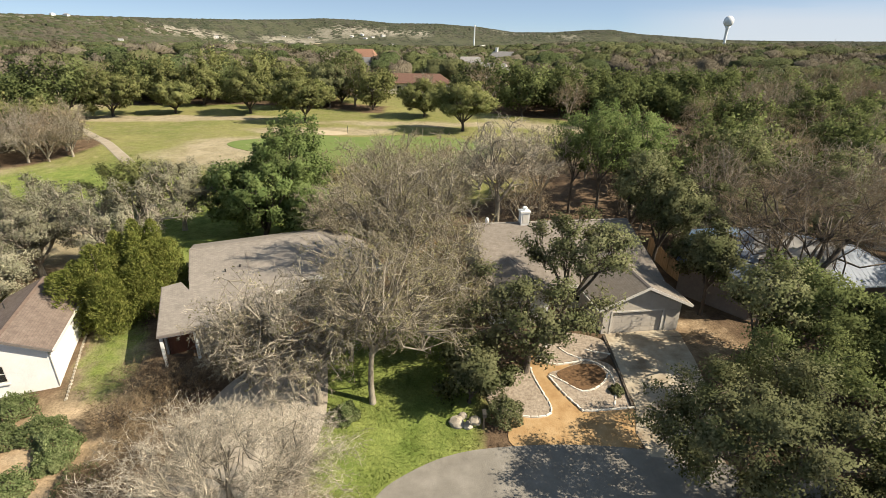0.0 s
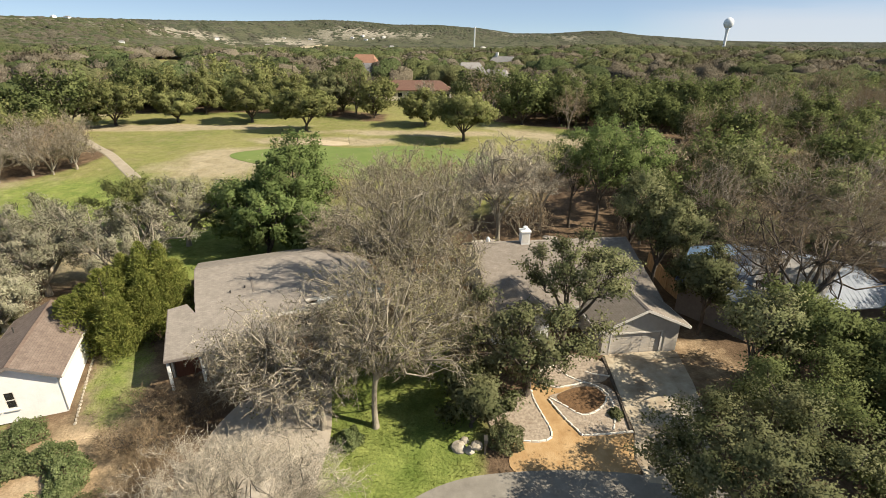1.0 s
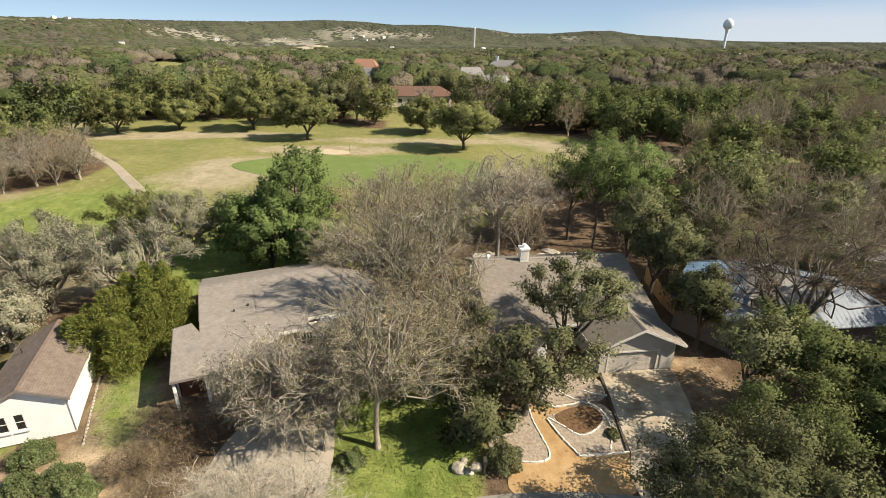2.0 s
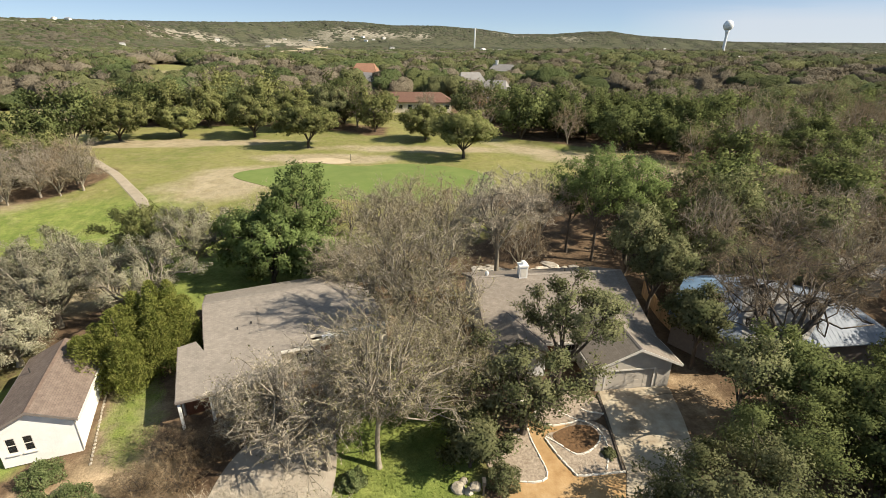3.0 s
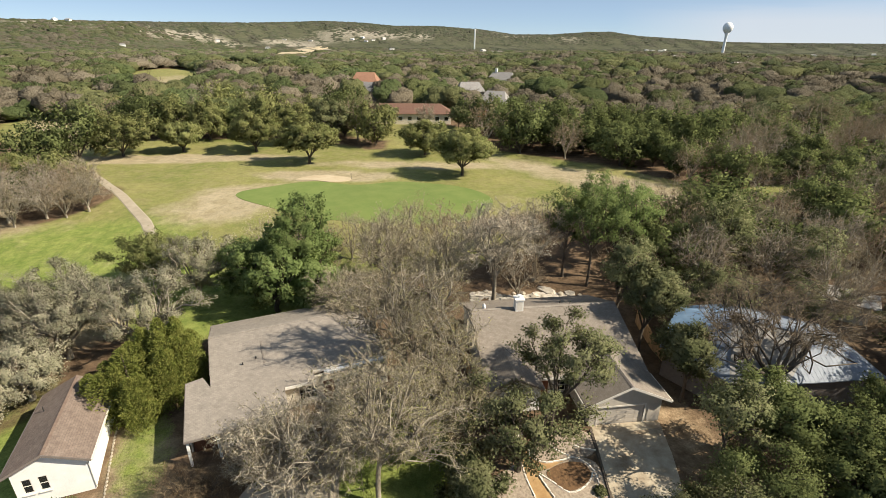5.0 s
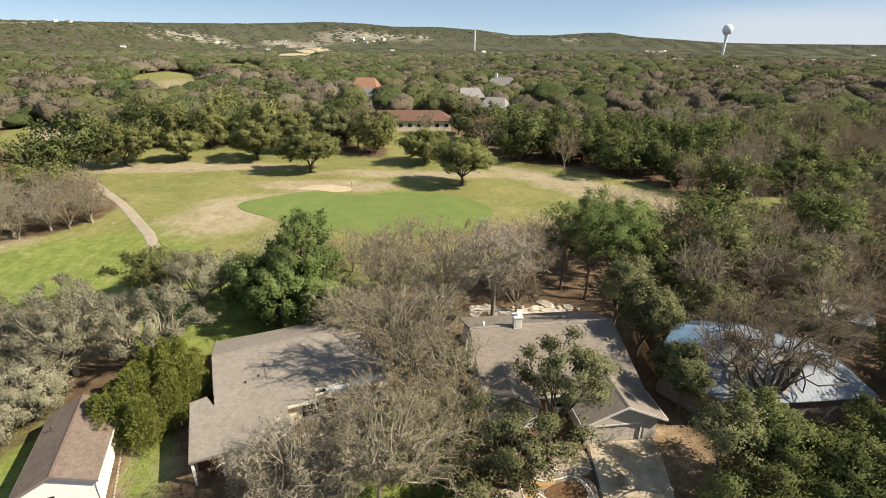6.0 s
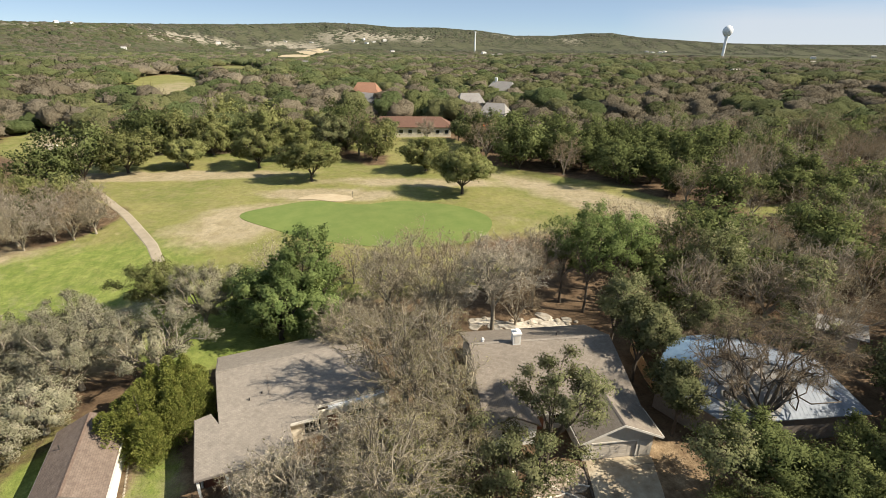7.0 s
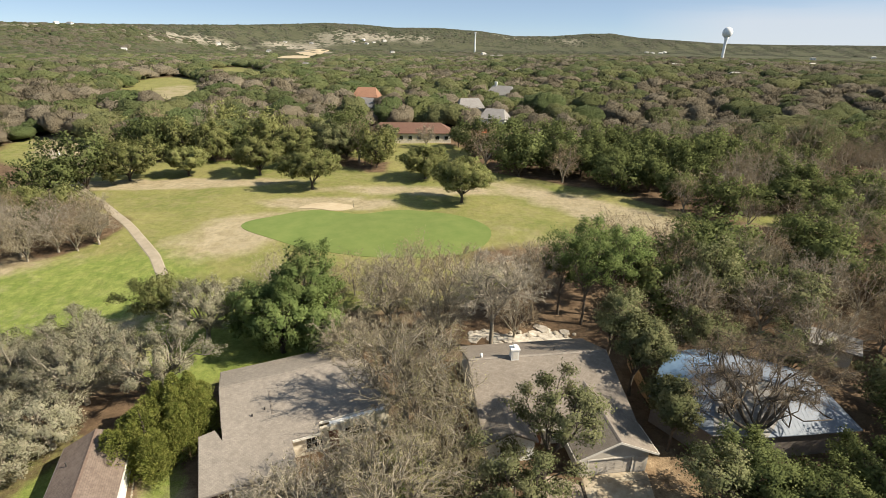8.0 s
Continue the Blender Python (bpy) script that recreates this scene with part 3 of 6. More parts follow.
def strip(name, centre, widths, lift, mat, label, category, kind="structure", cross=6, step=0.8):
    """A road or path that follows the ground along a centre line."""
    pts = []
    for i in range(len(centre) - 1):
        a, b = Vector((*centre[i], widths[i])), Vector((*centre[i + 1], widths[i + 1]))
        k = max(2, int((b - a).length / step))
        pts.extend([a.lerp(b, j / k) for j in range(k)])
    pts.append(Vector((*centre[-1], widths[-1])))
    v, f = [], []
    for i, p in enumerate(pts):
        d = pts[min(i + 2, len(pts) - 1)] - pts[max(i - 2, 0)]
        nx, ny = -d.y, d.x
        l = math.hypot(nx, ny)
        for c in range(cross + 1):
            w = (c / cross - .5) * p.z
            x, y = p.x + nx / l * w, p.y + ny / l * w
            v.append((x, y, gz(x, y) + lift - (0.2 if c in (0, cross) else 0)))
    for i in range(len(pts) - 1):
        for c in range(cross):
            a = i * (cross + 1) + c
            f.append((a, a + 1, a + cross + 2, a + cross + 1))
    return solid(name, (v, f), mat, label, category, "", kind)


# road along the front, drives, garden beds
patch("road", closed([(-14, 6), (-13, 13), (-5, 17.5), (-2.5, 20.3), (1, 22.3), (6, 23.0), (12, 23.0), (16, 22.2), (24, 20.2), (40, 15), (44, 4), (20, -4), (0, -4)], 8), 0.05,
      M["asphalt"], "worn grey asphalt road with soft edges", "road", rings=26)
patch("driveway_middle", closed([(-15.2, 26.5), (-12.8, 30.2), (-9.3, 32.2), (-7.6, 27), (-7.4, 23.5), (-8, 18), (-9, 12), (-15, 11), (-16.4, 16), (-15.8, 22)], 8), 0.06,
      M["old_drive"], "pale grey asphalt drive below bare trees", "driveway", rings=22)
patch("driveway_right", [(13.35, 34.0), (13.25, 31.0), (13.2, 28.0), (13.3, 26.3), (12.6, 24.2), (12.9, 22.4), (17.2, 21.9), (17.8, 24.5), (18.9, 28.0), (19.3, 31.0), (19.75, 34.9)],
      0.06, M["concrete"], "stained concrete drive dappled with leaf shade", "driveway", rings=16)
patch("soil_apron", closed([(4.6, 23.0), (5.2, 26), (6.4, 29.6), (7.4, 31.6), (9.5, 31.2), (13.1, 29.5), (13.1, 26), (12.6, 23.2), (9, 22.6)], 6), 0.04,
      M["orange_soil"], "bare orange decomposed granite beside the road", "soil", rings=10)
patch("gravel_bed_left", closed([(5.4, 25.4), (7.0, 25.35), (7.5, 26.0), (7.2, 27.4), (6.7, 29.6), (5.9, 29.7), (4.2, 28.6), (3.3, 27.0), (4.0, 25.8)], 5), 0.09,
      M["gravel"], "pale gravel bed under a live oak", "garden bed", rings=6)
patch("gravel_bed_right", closed([(7.9, 29.0), (8.9, 27.0), (9.6, 25.95), (11.6, 26.1), (13.0, 26.4), (13.0, 28.2), (12.8, 29.8), (12.2, 30.4), (11.2, 30.6), (10.3, 30.3), (9.0, 29.6)], 5), 0.09,
      M["gravel"], "pale gravel bed between curved stone borders", "garden bed", rings=6)
patch("mulch_bed", closed([(8.5, 29.0), (9.6, 27.7), (10.9, 27.9), (12.0, 28.9), (11.7, 29.9), (10.6, 30.1), (9.3, 29.7)], 6), 0.13,
      M["mulch"], "brown mulch inside a curved border", "garden bed", rings=5)
patch("gravel_bed_rear", closed([(7.5, 31.2), (7.7, 30.5), (8.6, 30.2), (10.2, 30.5), (12.6, 30.9), (12.9, 33.0), (10.4, 34.0), (8.2, 33.2)], 5), 0.09,
      M["gravel"], "pale gravel bed before the house front", "garden bed", rings=6)


def smooth_line(points, n=8):
    p = [Vector((a, b, 0)) for a, b in points]
    p = [p[0] * 2 - p[1]] + p + [p[-1] * 2 - p[-2]]
    out = []
    for i in range(1, len(p) - 2):
        a, b, c, d = p[i - 1], p[i], p[i + 1], p[i + 2]
        for s in range(n):
            t = s / n
            out.append(0.5 * (2 * b + (c - a) * t + (2 * a - 5 * b + 4 * c - d) * t * t + (3 * b - a - 3 * c + d) * t ** 3))
    out.append(p[-2])
    return out


def stone_mesh(name, l, w, h, seed, mat):
    """A worn block with its edges knocked off."""
    rnd = random.Random(seed)
    v, f = [], []
    for k, (z, s) in enumerate(((0, 1.0), (h * .7, .96), (h, .72))):
        for a, b in ((-1, -1), (1, -1), (1, 1), (-1, 1)):
            v.append((a * l / 2 * s + rnd.uniform(-.02, .02), b * w / 2 * s + rnd.uniform(-.015, .015), z + (rnd.uniform(-.01, .01) if k else 0)))
    for r in range(2):
        f.extend([(r * 4 + i, r * 4 + (i + 1) % 4, r * 4 + 4 + (i + 1) % 4, r * 4 + 4 + i) for i in range(4)])
    f.extend([(3, 2, 1, 0), (8, 9, 10, 11)])
    return mesh_from(name, v, f, mat)


edge_stones = [stone_mesh("edging_stone", 0.53, 0.115, 0.13, s, M["kerb"]) for s in range(5)]
BORDERS = [
    [(5.2, 25.3), (6.6, 25.25), (7.4, 25.6), (7.5, 26.3), (7.2, 27.4), (6.8, 28.8), (6.6, 29.8), (5.8, 29.7)],
    [(7.75, 29.2), (8.6, 27.4), (9.3, 26.3), (9.7, 25.85), (10.6, 25.9), (11.8, 26.05), (13.2, 26.25)],
    [(7.75, 29.2), (8.8, 28.4), (9.9, 27.55), (10.9, 27.75), (11.8, 28.5), (12.2, 29.2)],
    [(11.75, 26.1), (12.2, 27.2), (12.45, 28.3), (12.3, 29.4), (11.7, 30.2), (10.9, 30.55), (10.2, 30.35)],
    [(9.2, 32.6), (8.0, 32.0), (7.45, 31.3), (7.6, 30.55), (8.5, 30.1), (9.5, 30.2), (10.3, 30.4)],
    [(9.0, 32.2), (9.8, 31.2), (10.8, 30.6)],
    [(11.0, 31.9), (11.8, 31.5), (12.9, 31.3)],
    [(5.0, 32.8), (6.2, 32.6), (7.2, 33.1)],
]
for line in BORDERS:
    pts = smooth_line(line, 16)
    edging = thing("garden_edging", pose(pts[0].x, pts[0].y, gz(pts[0].x, pts[0].y)), "curved border of white stone blocks round a gravel bed", "garden border", "garden borders")
    o, run, k = edging.matrix_basis.translation, 0.0, 0
    for a, b in zip(pts, pts[1:]):
        run += (b - a).length
        if run >= 0.47:
            run, k = 0.0, k + 1
            part("edging_stone", edge_stones[k % 5], None, edging,
                 m=pose(b.x - o.x, b.y - o.y, gz(b.x, b.y) - o.z + 0.02, 0, 0, math.degrees(math.atan2(b.y - a.y, b.x - a.x))))
# timber rail along the drive
solid("drive_kerb", tube([(13.1, 33.5, gz(13.1, 33.5) + .1), (13.05, 30, gz(13, 30) + .1), (13.05, 26.3, gz(13, 26.3) + .1)], [.14, .13, .14], 6), M["bark_dark"],
      "dark timber edge beside the concrete drive", "edging")


# ---- houses ----
def window(parent, x0, x1, y, z0, z1, bars=1, depth=0.12):
    """A window in a wall along x whose outer face is at y: frame, sill, pane."""
    w = part("window", join(box(x0, x0 + .05, y + .01, y + depth, z0, z1), box(x1 - .05, x1, y + .01, y + depth, z0, z1),
                            box(x0 + .05, x1 - .05, y + .01, y + depth, z1 - .05, z1), box(x0 + .05, x1 - .05, y + .01, y + depth, z0, z0 + .05)), M["trim"], parent)
    part("pane", box(x0 + .04, x1 - .04, y + .05, y + .06, z0 + .04, z1 - .04), M["glass"], w)
    bar = [box(x0 + .04, x1 - .04, y + .02, y + .05, (z0 + z1) / 2 - .025, (z0 + z1) / 2 + .025)]
    for i in range(bars):
        c = x0 + (x1 - x0) * (i + 1) / (bars + 1)
        bar.append(box(c - .02, c + .02, y + .025, y + .048, z0 + .04, z1 - .04))
    part("glazing_bars", join(*bar), M["trim"], w)
    part("sill", box(x0 - .12, x1 + .12, y - .12, y - .042, z0 - .14, z0 - .065), M["trim"], w)
    return w


def vent_pipe(x, y, z, h, parent, r=0.06):
    part("vent_pipe", tube([(x, y, z - .1), (x, y, z + h)], [r, r], 8), M["dark"], parent)


# white house with the brown roof: u runs along the ridge, front gable towards the camera
def white_house():
    yaw = math.degrees(math.atan2(.37, .93))
    L, hw, ez, rz = 9.6, 2.75, 2.62, 3.98
    h = thing("house", pose(-28.3, 26.2, 0, 0, 0, yaw), "white rendered house with a brown shingle gable roof", "house")
    b, ww = -0.6, 2.35
    holes = [(-1.85, -1.25, .5, 1.8), (-.85, -.25, .5, 1.8)]
    part("front_wall", wall(-ww, ww, .35, .6, b, 2.55, holes), M["white"], h)
    part("back_wall", box(-ww, ww, L - .6, L - .35, b, 2.55), M["white"], h)
    for s in (-1, 1):
        x0, x1 = sorted((s * ww, s * (ww - .25)))
        part("side_wall", box(x0, x1, .6, L - .6, b, 2.55), M["white"], h)
    k = (rz - ez) / hw
    for y in (.35, L - .6):
        part("gable", panel([(-ww, y, 2.553), (ww, y, 2.553), (0, y, 2.553 + ww * k - .12)], (0, .25, 0)), M["white"], h)
    part("roof_slope", slab([(-hw, 0, ez), (0, 0, rz), (0, L, rz), (-hw, L, ez)][::-1], .1), M["shingle_brown"], h)
    part("roof_slope", slab([(0, 0, rz), (hw, 0, ez), (hw, L, ez), (0, L, rz)][::-1], .1), M["shingle_brown"], h)
    part("ridge_cap", join(slab([(-.16, 0, rz - .05), (0, 0, rz + .035), (0, L, rz + .035), (-.16, L, rz - .05)][::-1], .03),
                           slab([(0, 0, rz + .035), (.16, 0, rz - .05), (.16, L, rz - .05), (0, L, rz + .035)][::-1], .03)), M["ridge"], h)
    for s in (-1, 1):
        part("barge_board", panel([(0, -.03, rz - .02), (s * hw, -.03, ez - .02), (s * hw, -.03, ez - .22), (0, -.03, rz - .22)], (0, .05, 0)), M["fascia"], h)
        x0, x1 = sorted((s * hw, s * (hw + .1)))
        part("gutter", box(x0, x1, .02, L, ez - .18, ez - .06), M["trim"] if s > 0 else M["fascia"], h)
    for a, c, s0, s1 in holes:
        window(h, a, c, .35, s0, s1, 0)
    vent_pipe(-1.7, 6.4, ez + (hw - 1.7) * k, .45, h, .05)
    part("downpipe", tube([(hw - .1, .25, ez - .2), (ww + .08, .32, 2.2), (ww + .08, .32, -.4)], [.05] * 3, 6), M["trim"], h)
    return h


white_house()


# middle house: low roof, a runs right along the front (v), b runs back (u)
def middle_house():
    yaw = math.degrees(math.atan2(.41, .91))
    h = thing("house", pose(-19.7, 28.95, 0, 0, 0, yaw), "low limestone house with a broad taupe shingle roof", "house")
    fz, rzz, rb, bz, bb = 2.62, 4.0, 12.4, 2.55, 17.4
    k = (rzz - fz) / rb

    def z(b):
        return fz + k * b if b <= rb else rzz - (rzz - bz) * (b - rb) / (bb - rb)
    t = .16
    part("porch_roof", slab([(0, 0, z(0)), (2.0, 0, z(0)), (2.0, 5.4, z(5.4)), (1.4, 6.9, z(6.6)), (0, 6.7, z(6.5) - .1)], t), M["shingle"], h)
    part("roof_slope", slab([(2.004, 0, z(0)), (7.9, .1, z(.1)), (7.9, 3.2, z(3.2)), (10.6, 3.2, z(3.2)), (10.6, 4.5, z(4.5)), (17.9, 4.5, z(4.5)), (13.4, rb, z(rb)), (2.004, rb, z(rb))], t), M["shingle"], h)
    part("roof_slope", slab([(2.004, rb, z(rb)), (13.4, rb, z(rb)), (15.6, bb, bz), (2.1, bb, bz)], t), M["shingle"], h)
    part("roof_slope", slab([(17.9, 4.5, z(4.5) + .004), (18.0, 11.5, 2.75), (15.6, bb, bz), (13.4, rb, z(rb) - .006)], t), M["shingle"], h)
    part("ridge_cap", slab([(2.0, rb - .15, z(rb) + .015), (13.4, rb - .15, z(rb) + .015), (13.4, rb + .15, z(rb) + .01), (2.0, rb + .15, z(rb) + .01)], .03), M["shingle"], h)
    # raised patch of newer shingles and a roof seam
    part("roof_step", slab([(6.6, 7.0, z(7.0) + .05), (6.75, 7.0, z(7.0) + .05), (6.75, 10.2, z(10.2) + .05), (6.6, 10.2, z(10.2) + .05)], .06), M["shingle_dark"], h)
    # fascia
    part("fascia", box(-.05, 7.9, -.07, -.004, z(0) - .2, z(0) - .02), M["fascia"], h)
    part("fascia", box(7.95, 10.6, 3.13, 3.19, z(3.2) - .3, z(3.2) - .02), M["trim"], h)
    part("fascia", box(10.66, 17.9, 4.43, 4.49, z(4.5) - .3, z(4.5) - .02), M["trim"], h)
    part("side_fascia", panel([(-.05, 0, z(0) - .01), (-.05, 6.8, z(6.8) - .16), (-.05, 6.8, z(6.8) - .36), (-.05, 0, z(0) - .2)], (.045, 0, 0)), M["fascia"], h)
    part("side_fascia", panel([(1.95, 6.9, z(6.9) - .01), (1.95, rb, z(rb) - .01), (2.0, bb, bz - .01), (2.0, bb, bz - .3), (1.95, rb, z(rb) - .3), (1.95, 6.9, z(6.9) - .3)], (.05, 0, 0)), M["fascia"], h)
    b0 = -.8
    # walls
    holes = [(4.6, 6.0, .6, 1.9)]
    part("front_wall", wall(2.6, 7.5, .7, .95, b0, 2.4, holes), M["limestone"], h)
    window(h, 4.6, 6.0, .7, .6, 1.9, 2)
    part("return_wall", box(7.25, 7.5, .95, 4.0, b0, 2.4), M["limestone"], h)
    holes = [(9.2, 10.8, .5, 1.9), (13.0, 15.2, .5, 1.9)]
    part("front_wall", wall(7.5, 17.6, 4.0, 4.25, b0, 2.72, holes), M["limestone"], h)
    part("parapet", box(11.6, 17.6, 3.9, 4.3, 2.723, 3.0), M["white"], h)
    for x0, x1, s0, s1 in holes:
        window(h, x0, x1, 4.0, s0, s1, 2)
    part("entry_door", box(11.4, 12.4, 3.95, 3.997, -.1, 2.05), M["redwood"], h)
    part("side_wall", box(2.35, 2.6, 1.0, bb - .8, b0, 2.45), M["siding"], h)
    part("side_wall", box(17.35, 17.6, 4.303, 11.2, b0, 2.45), M["limestone"], h)
    part("back_wall", box(2.6, 15.0, bb - 1.05, bb - .8, b0, 2.4), M["siding"], h)
    # open porch with a reddish wood back and white posts
    part("porch_panel", box(.35, 2.34, 1.6, 1.7, b0, 2.4), M["redwood"], h)
    part("porch_side", box(.1, .25, 1.7, 6.5, b0, 2.45), M["siding"], h)
    for x in (.12, 2.3):
        part("porch_post", box(x - .1, x + .1, .25, .45, b0, 2.44), M["white"], h)
    part("porch_beam", box(.02, 2.4, .26, .44, 2.2, 2.43), M["trim"], h)
    part("porch_floor", box(0, 2.5, .1, 1.6, b0, -.25), M["concrete"], h)
    for a, b, hh in ((4.8, 7.4, .25), (6.0, 7.9, .22)):
        vent_pipe(a, b, z(b), hh, h, .07)
    return h


middle_house()


def right_house():
    yaw = math.degrees(math.atan2(.14, .99))
    h = thing("house", pose(3.2, 36.4, 0, 0, 0, yaw), "greige house with a grey-brown shingle roof and front garage", "house")
    # a: right along the front, b: back.  main ridge b=8 z=5.7
    W, ez, rz, rb, bb = 16.6, 2.75, 5.7, 8.0, 14.2
    k = (rz - ez) / rb
    part("roof_slope", slab([(.9, 0, ez), (W, 0, ez), (W, rb, rz), (.9, rb, rz)], .16), M["shingle_dark"], h)
    part("roof_slope", slab([(.9, rb, rz), (W, rb, rz), (W, bb, 3.2), (.9, bb, 3.2)], .16), M["shingle_dark"], h)
    part("ridge_cap", join(slab([(.9, rb - .2, rz - .04), (W, rb - .2, rz - .04), (W, rb, rz + .04), (.9, rb, rz + .04)], .03),
                           slab([(.9, rb, rz + .04), (W, rb, rz + .04), (W, rb + .2, rz - .04), (.9, rb + .2, rz - .04)], .03)), M["shingle"], h)
    part("fascia", box(.9, W, -.06, -.004, ez - .26, ez - .02), M["trim"], h)
    for x0, x1 in ((.84, .896), (W + .004, W + .06)):
        part("barge_board", panel([(x0, 0, ez - .02), (x0, rb, rz - .02), (x0, bb, 3.18), (x0, bb, 2.95), (x0, rb, rz - .25), (x0, 0, ez - .26)], (x1 - x0, 0, 0)), M["fascia"], h)
    b0 = -.8
    part("front_wall", wall(1.3, W - .4, .7, .95, b0, 2.7, [(6.2, 7.2, -.1, 2.05), (7.8, 9.4, .6, 1.9)]), M["siding"], h)
    part("entry_door", box(6.22, 7.18, .78, .84, -.1, 2.04), M["redwood"], h)
    window(h, 7.8, 9.4, .7, .6, 1.9, 2)
    part("back_wall", box(1.3, W - .4, bb - .8, bb - .55, b0, 3.1), M["siding"], h)
    for x in (1.3, W - .65):
        part("side_wall", panel([(x, .95, b0), (x, bb - .8, b0), (x, bb - .8, 3.1), (x, rb, rz - .3), (x, .95, 2.9)], (.25, 0, 0)), M["siding"], h)
    # projecting left gable wing
    gc, gw, gr, ge = 3.3, 2.75, 4.05, 2.7
    kk = (gr - ge) / gw
    front, meet = -1.5, (gr - ez) / k
    low = (ge - ez) / k
    part("wing_roof_slope", slab([(gc - gw, front, ge), (gc, front, gr), (gc, meet, gr + .01), (gc - gw, low + .05, ge + .01)][::-1], .12), M["shingle_wing"], h)
    part("wing_roof_slope", slab([(gc, front, gr), (gc + gw, front, ge), (gc + gw, low + .05, ge + .01), (gc, meet, gr + .01)][::-1], .12), M["shingle_wing"], h)
    part("wing_valley", tube([(gc, meet, gr + .02), (gc + gw, low + .05, ge + .03)], [.06, .06], 5), M["fascia"], h)
    part("wing_front_wall", wall(gc - 2.5, gc + 2.5, front + .4, front + .65, b0, 2.62, [(gc - .9, gc + .9, .5, 1.9)]), M["white"], h)
    window(h, gc - .9, gc + .9, front + .4, .5, 1.9, 2)
    part("wing_gable", panel([(gc - 2.5, front + .4, 2.623), (gc + 2.5, front + .4, 2.623), (gc, front + .4, 2.623 + 2.5 * kk - .1)], (0, .25, 0)), M["white"], h)
    for s in (-1, 1):
        x0, x1 = sorted((gc + s * 2.5, gc + s * 2.25))
        part("wing_side_wall", box(x0, x1, front + .65, .7, b0, 2.62), M["siding"], h)
        part("barge_board", panel([(gc, front - .04, gr - .01), (gc + s * gw, front - .04, ge - .01), (gc + s * gw, front - .04, ge - .2), (gc, front - .04, gr - .2)], (0, .035, 0)), M["fascia"], h)
    # garage wing
    gc, gw, gr, ge, front = 12.75, 3.95, 4.42, 2.62, -4.15
    kk = (gr - ge) / gw
    meet = (gr - ez) / k
    part("garage_roof_slope", slab([(gc - gw, front, ge), (gc, front, gr), (gc, meet, gr + .01), (gc - gw, -.3, ge + .01)][::-1], .12), M["shingle_wing"], h)
    part("garage_roof_slope", slab([(gc, front, gr), (gc + gw, front, ge), (gc + gw, 0, ge + .01), (gc, meet, gr + .01)][::-1], .12), M["shingle_wing"], h)
    part("garage_ridge_cap", join(slab([(gc - .17, front, gr - .05), (gc, front, gr + .035), (gc, meet, gr + .045), (gc - .17, meet, gr - .04)][::-1], .03),
                                  slab([(gc, front, gr + .035), (gc + .17, front, gr - .05), (gc + .17, meet, gr - .04), (gc, meet, gr + .045)][::-1], .03)), M["fascia"], h)
    y = front + .45
    hole = (gc - 2.55, gc + 1.75, b0, 2.0)
    part("garage_front_wall", wall(gc - 3.3, gc + 3.3, y, y + .25, b0, 2.52, [hole]), M["siding"], h)
    part("garage_gable", panel([(gc - 3.3, y, 2.523), (gc + 3.3, y, 2.523), (gc, y, 2.523 + 3.3 * kk - .1)], (0, .25, 0)), M["siding"], h)
    door = part("garage_door", box(hole[0] + .01, hole[1] - .01, y + .12, y + .17, b0, 1.99), M["garage"], h, "taupe sectional garage door")
    for r in range(4):
        for c in range(5):
            w = (hole[1] - hole[0]) / 5
            part("door_panel", box(hole[0] + c * w + .09, hole[0] + (c + 1) * w - .09, y + .11, y + .117, .06 + r * .48, .06 + r * .48 + .36), M["garage"], door)
    part("door_trim", join(box(hole[0] - .12, hole[0], y - .03, y + .1, b0, 2.0), box(hole[1], hole[1] + .12, y - .03, y + .1, b0, 2.0), box(hole[0] - .12, hole[1] + .12, y - .03, y - .004, 2.0, 2.14)), M["trim"], h)
    part("side_door", box(gc + 2.1, gc + 2.95, y - .05, y - .004, -.1, 2.0), M["garage"], h)
    for s in (-1, 1):
        x0, x1 = sorted((gc + s * 3.3, gc + s * 3.05))
        part("garage_side_wall", box(x0, x1, y + .25, .7, b0, 2.52), M["siding"], h)
        part("barge_board", panel([(gc, front - .04, gr - .01), (gc + s * gw, front - .04, ge - .01), (gc + s * gw, front - .04, ge - .24), (gc, front - .04, gr - .24)], (0, .036, 0)), M["trim"], h)
        x0, x1 = sorted((gc + s * gw, gc + s * (gw + .1)))
        part("gutter", box(x0, x1, front, -.3, ge - .17, ge - .05), M["trim"], h)
    part("apron", box(gc - 3.2, gc + 3.2, front - .5, front + .5, b0, .09), M["concrete"], h)
    # chimney
    cx, cy = 5.95, 7.9
    ch = part("chimney", join(box(cx - .42, cx + .42, cy - .42, cy + .42, 4.6, 6.75), box(cx - .5, cx + .5, cy - .5, cy + .5, 6.753, 6.9)), M["white"], h, "white rendered chimney with a cap")
    part("chimney_panel", box(cx - .27, cx + .27, cy - .44, cy - .423, 5.7, 6.6), M["trim"], ch)
    part("flue", tube([(cx, cy, 6.9), (cx, cy, 7.2)], [.17, .17], 8), M["steel"], ch)
    part("flue_cap", tube([(cx, cy, 7.2), (cx, cy, 7.3)], [.26, .1], 8), M["steel"], ch)
    part("turbine_vent", tube([(2.4, 8.4, 5.5), (2.4, 8.4, 5.9), (2.4, 8.4, 6.1)], [.15, .2, .08], 8), M["steel"], h)
    vent_pipe(11.0, 9.2, 5.2, .4, h)
    return h


right_house()


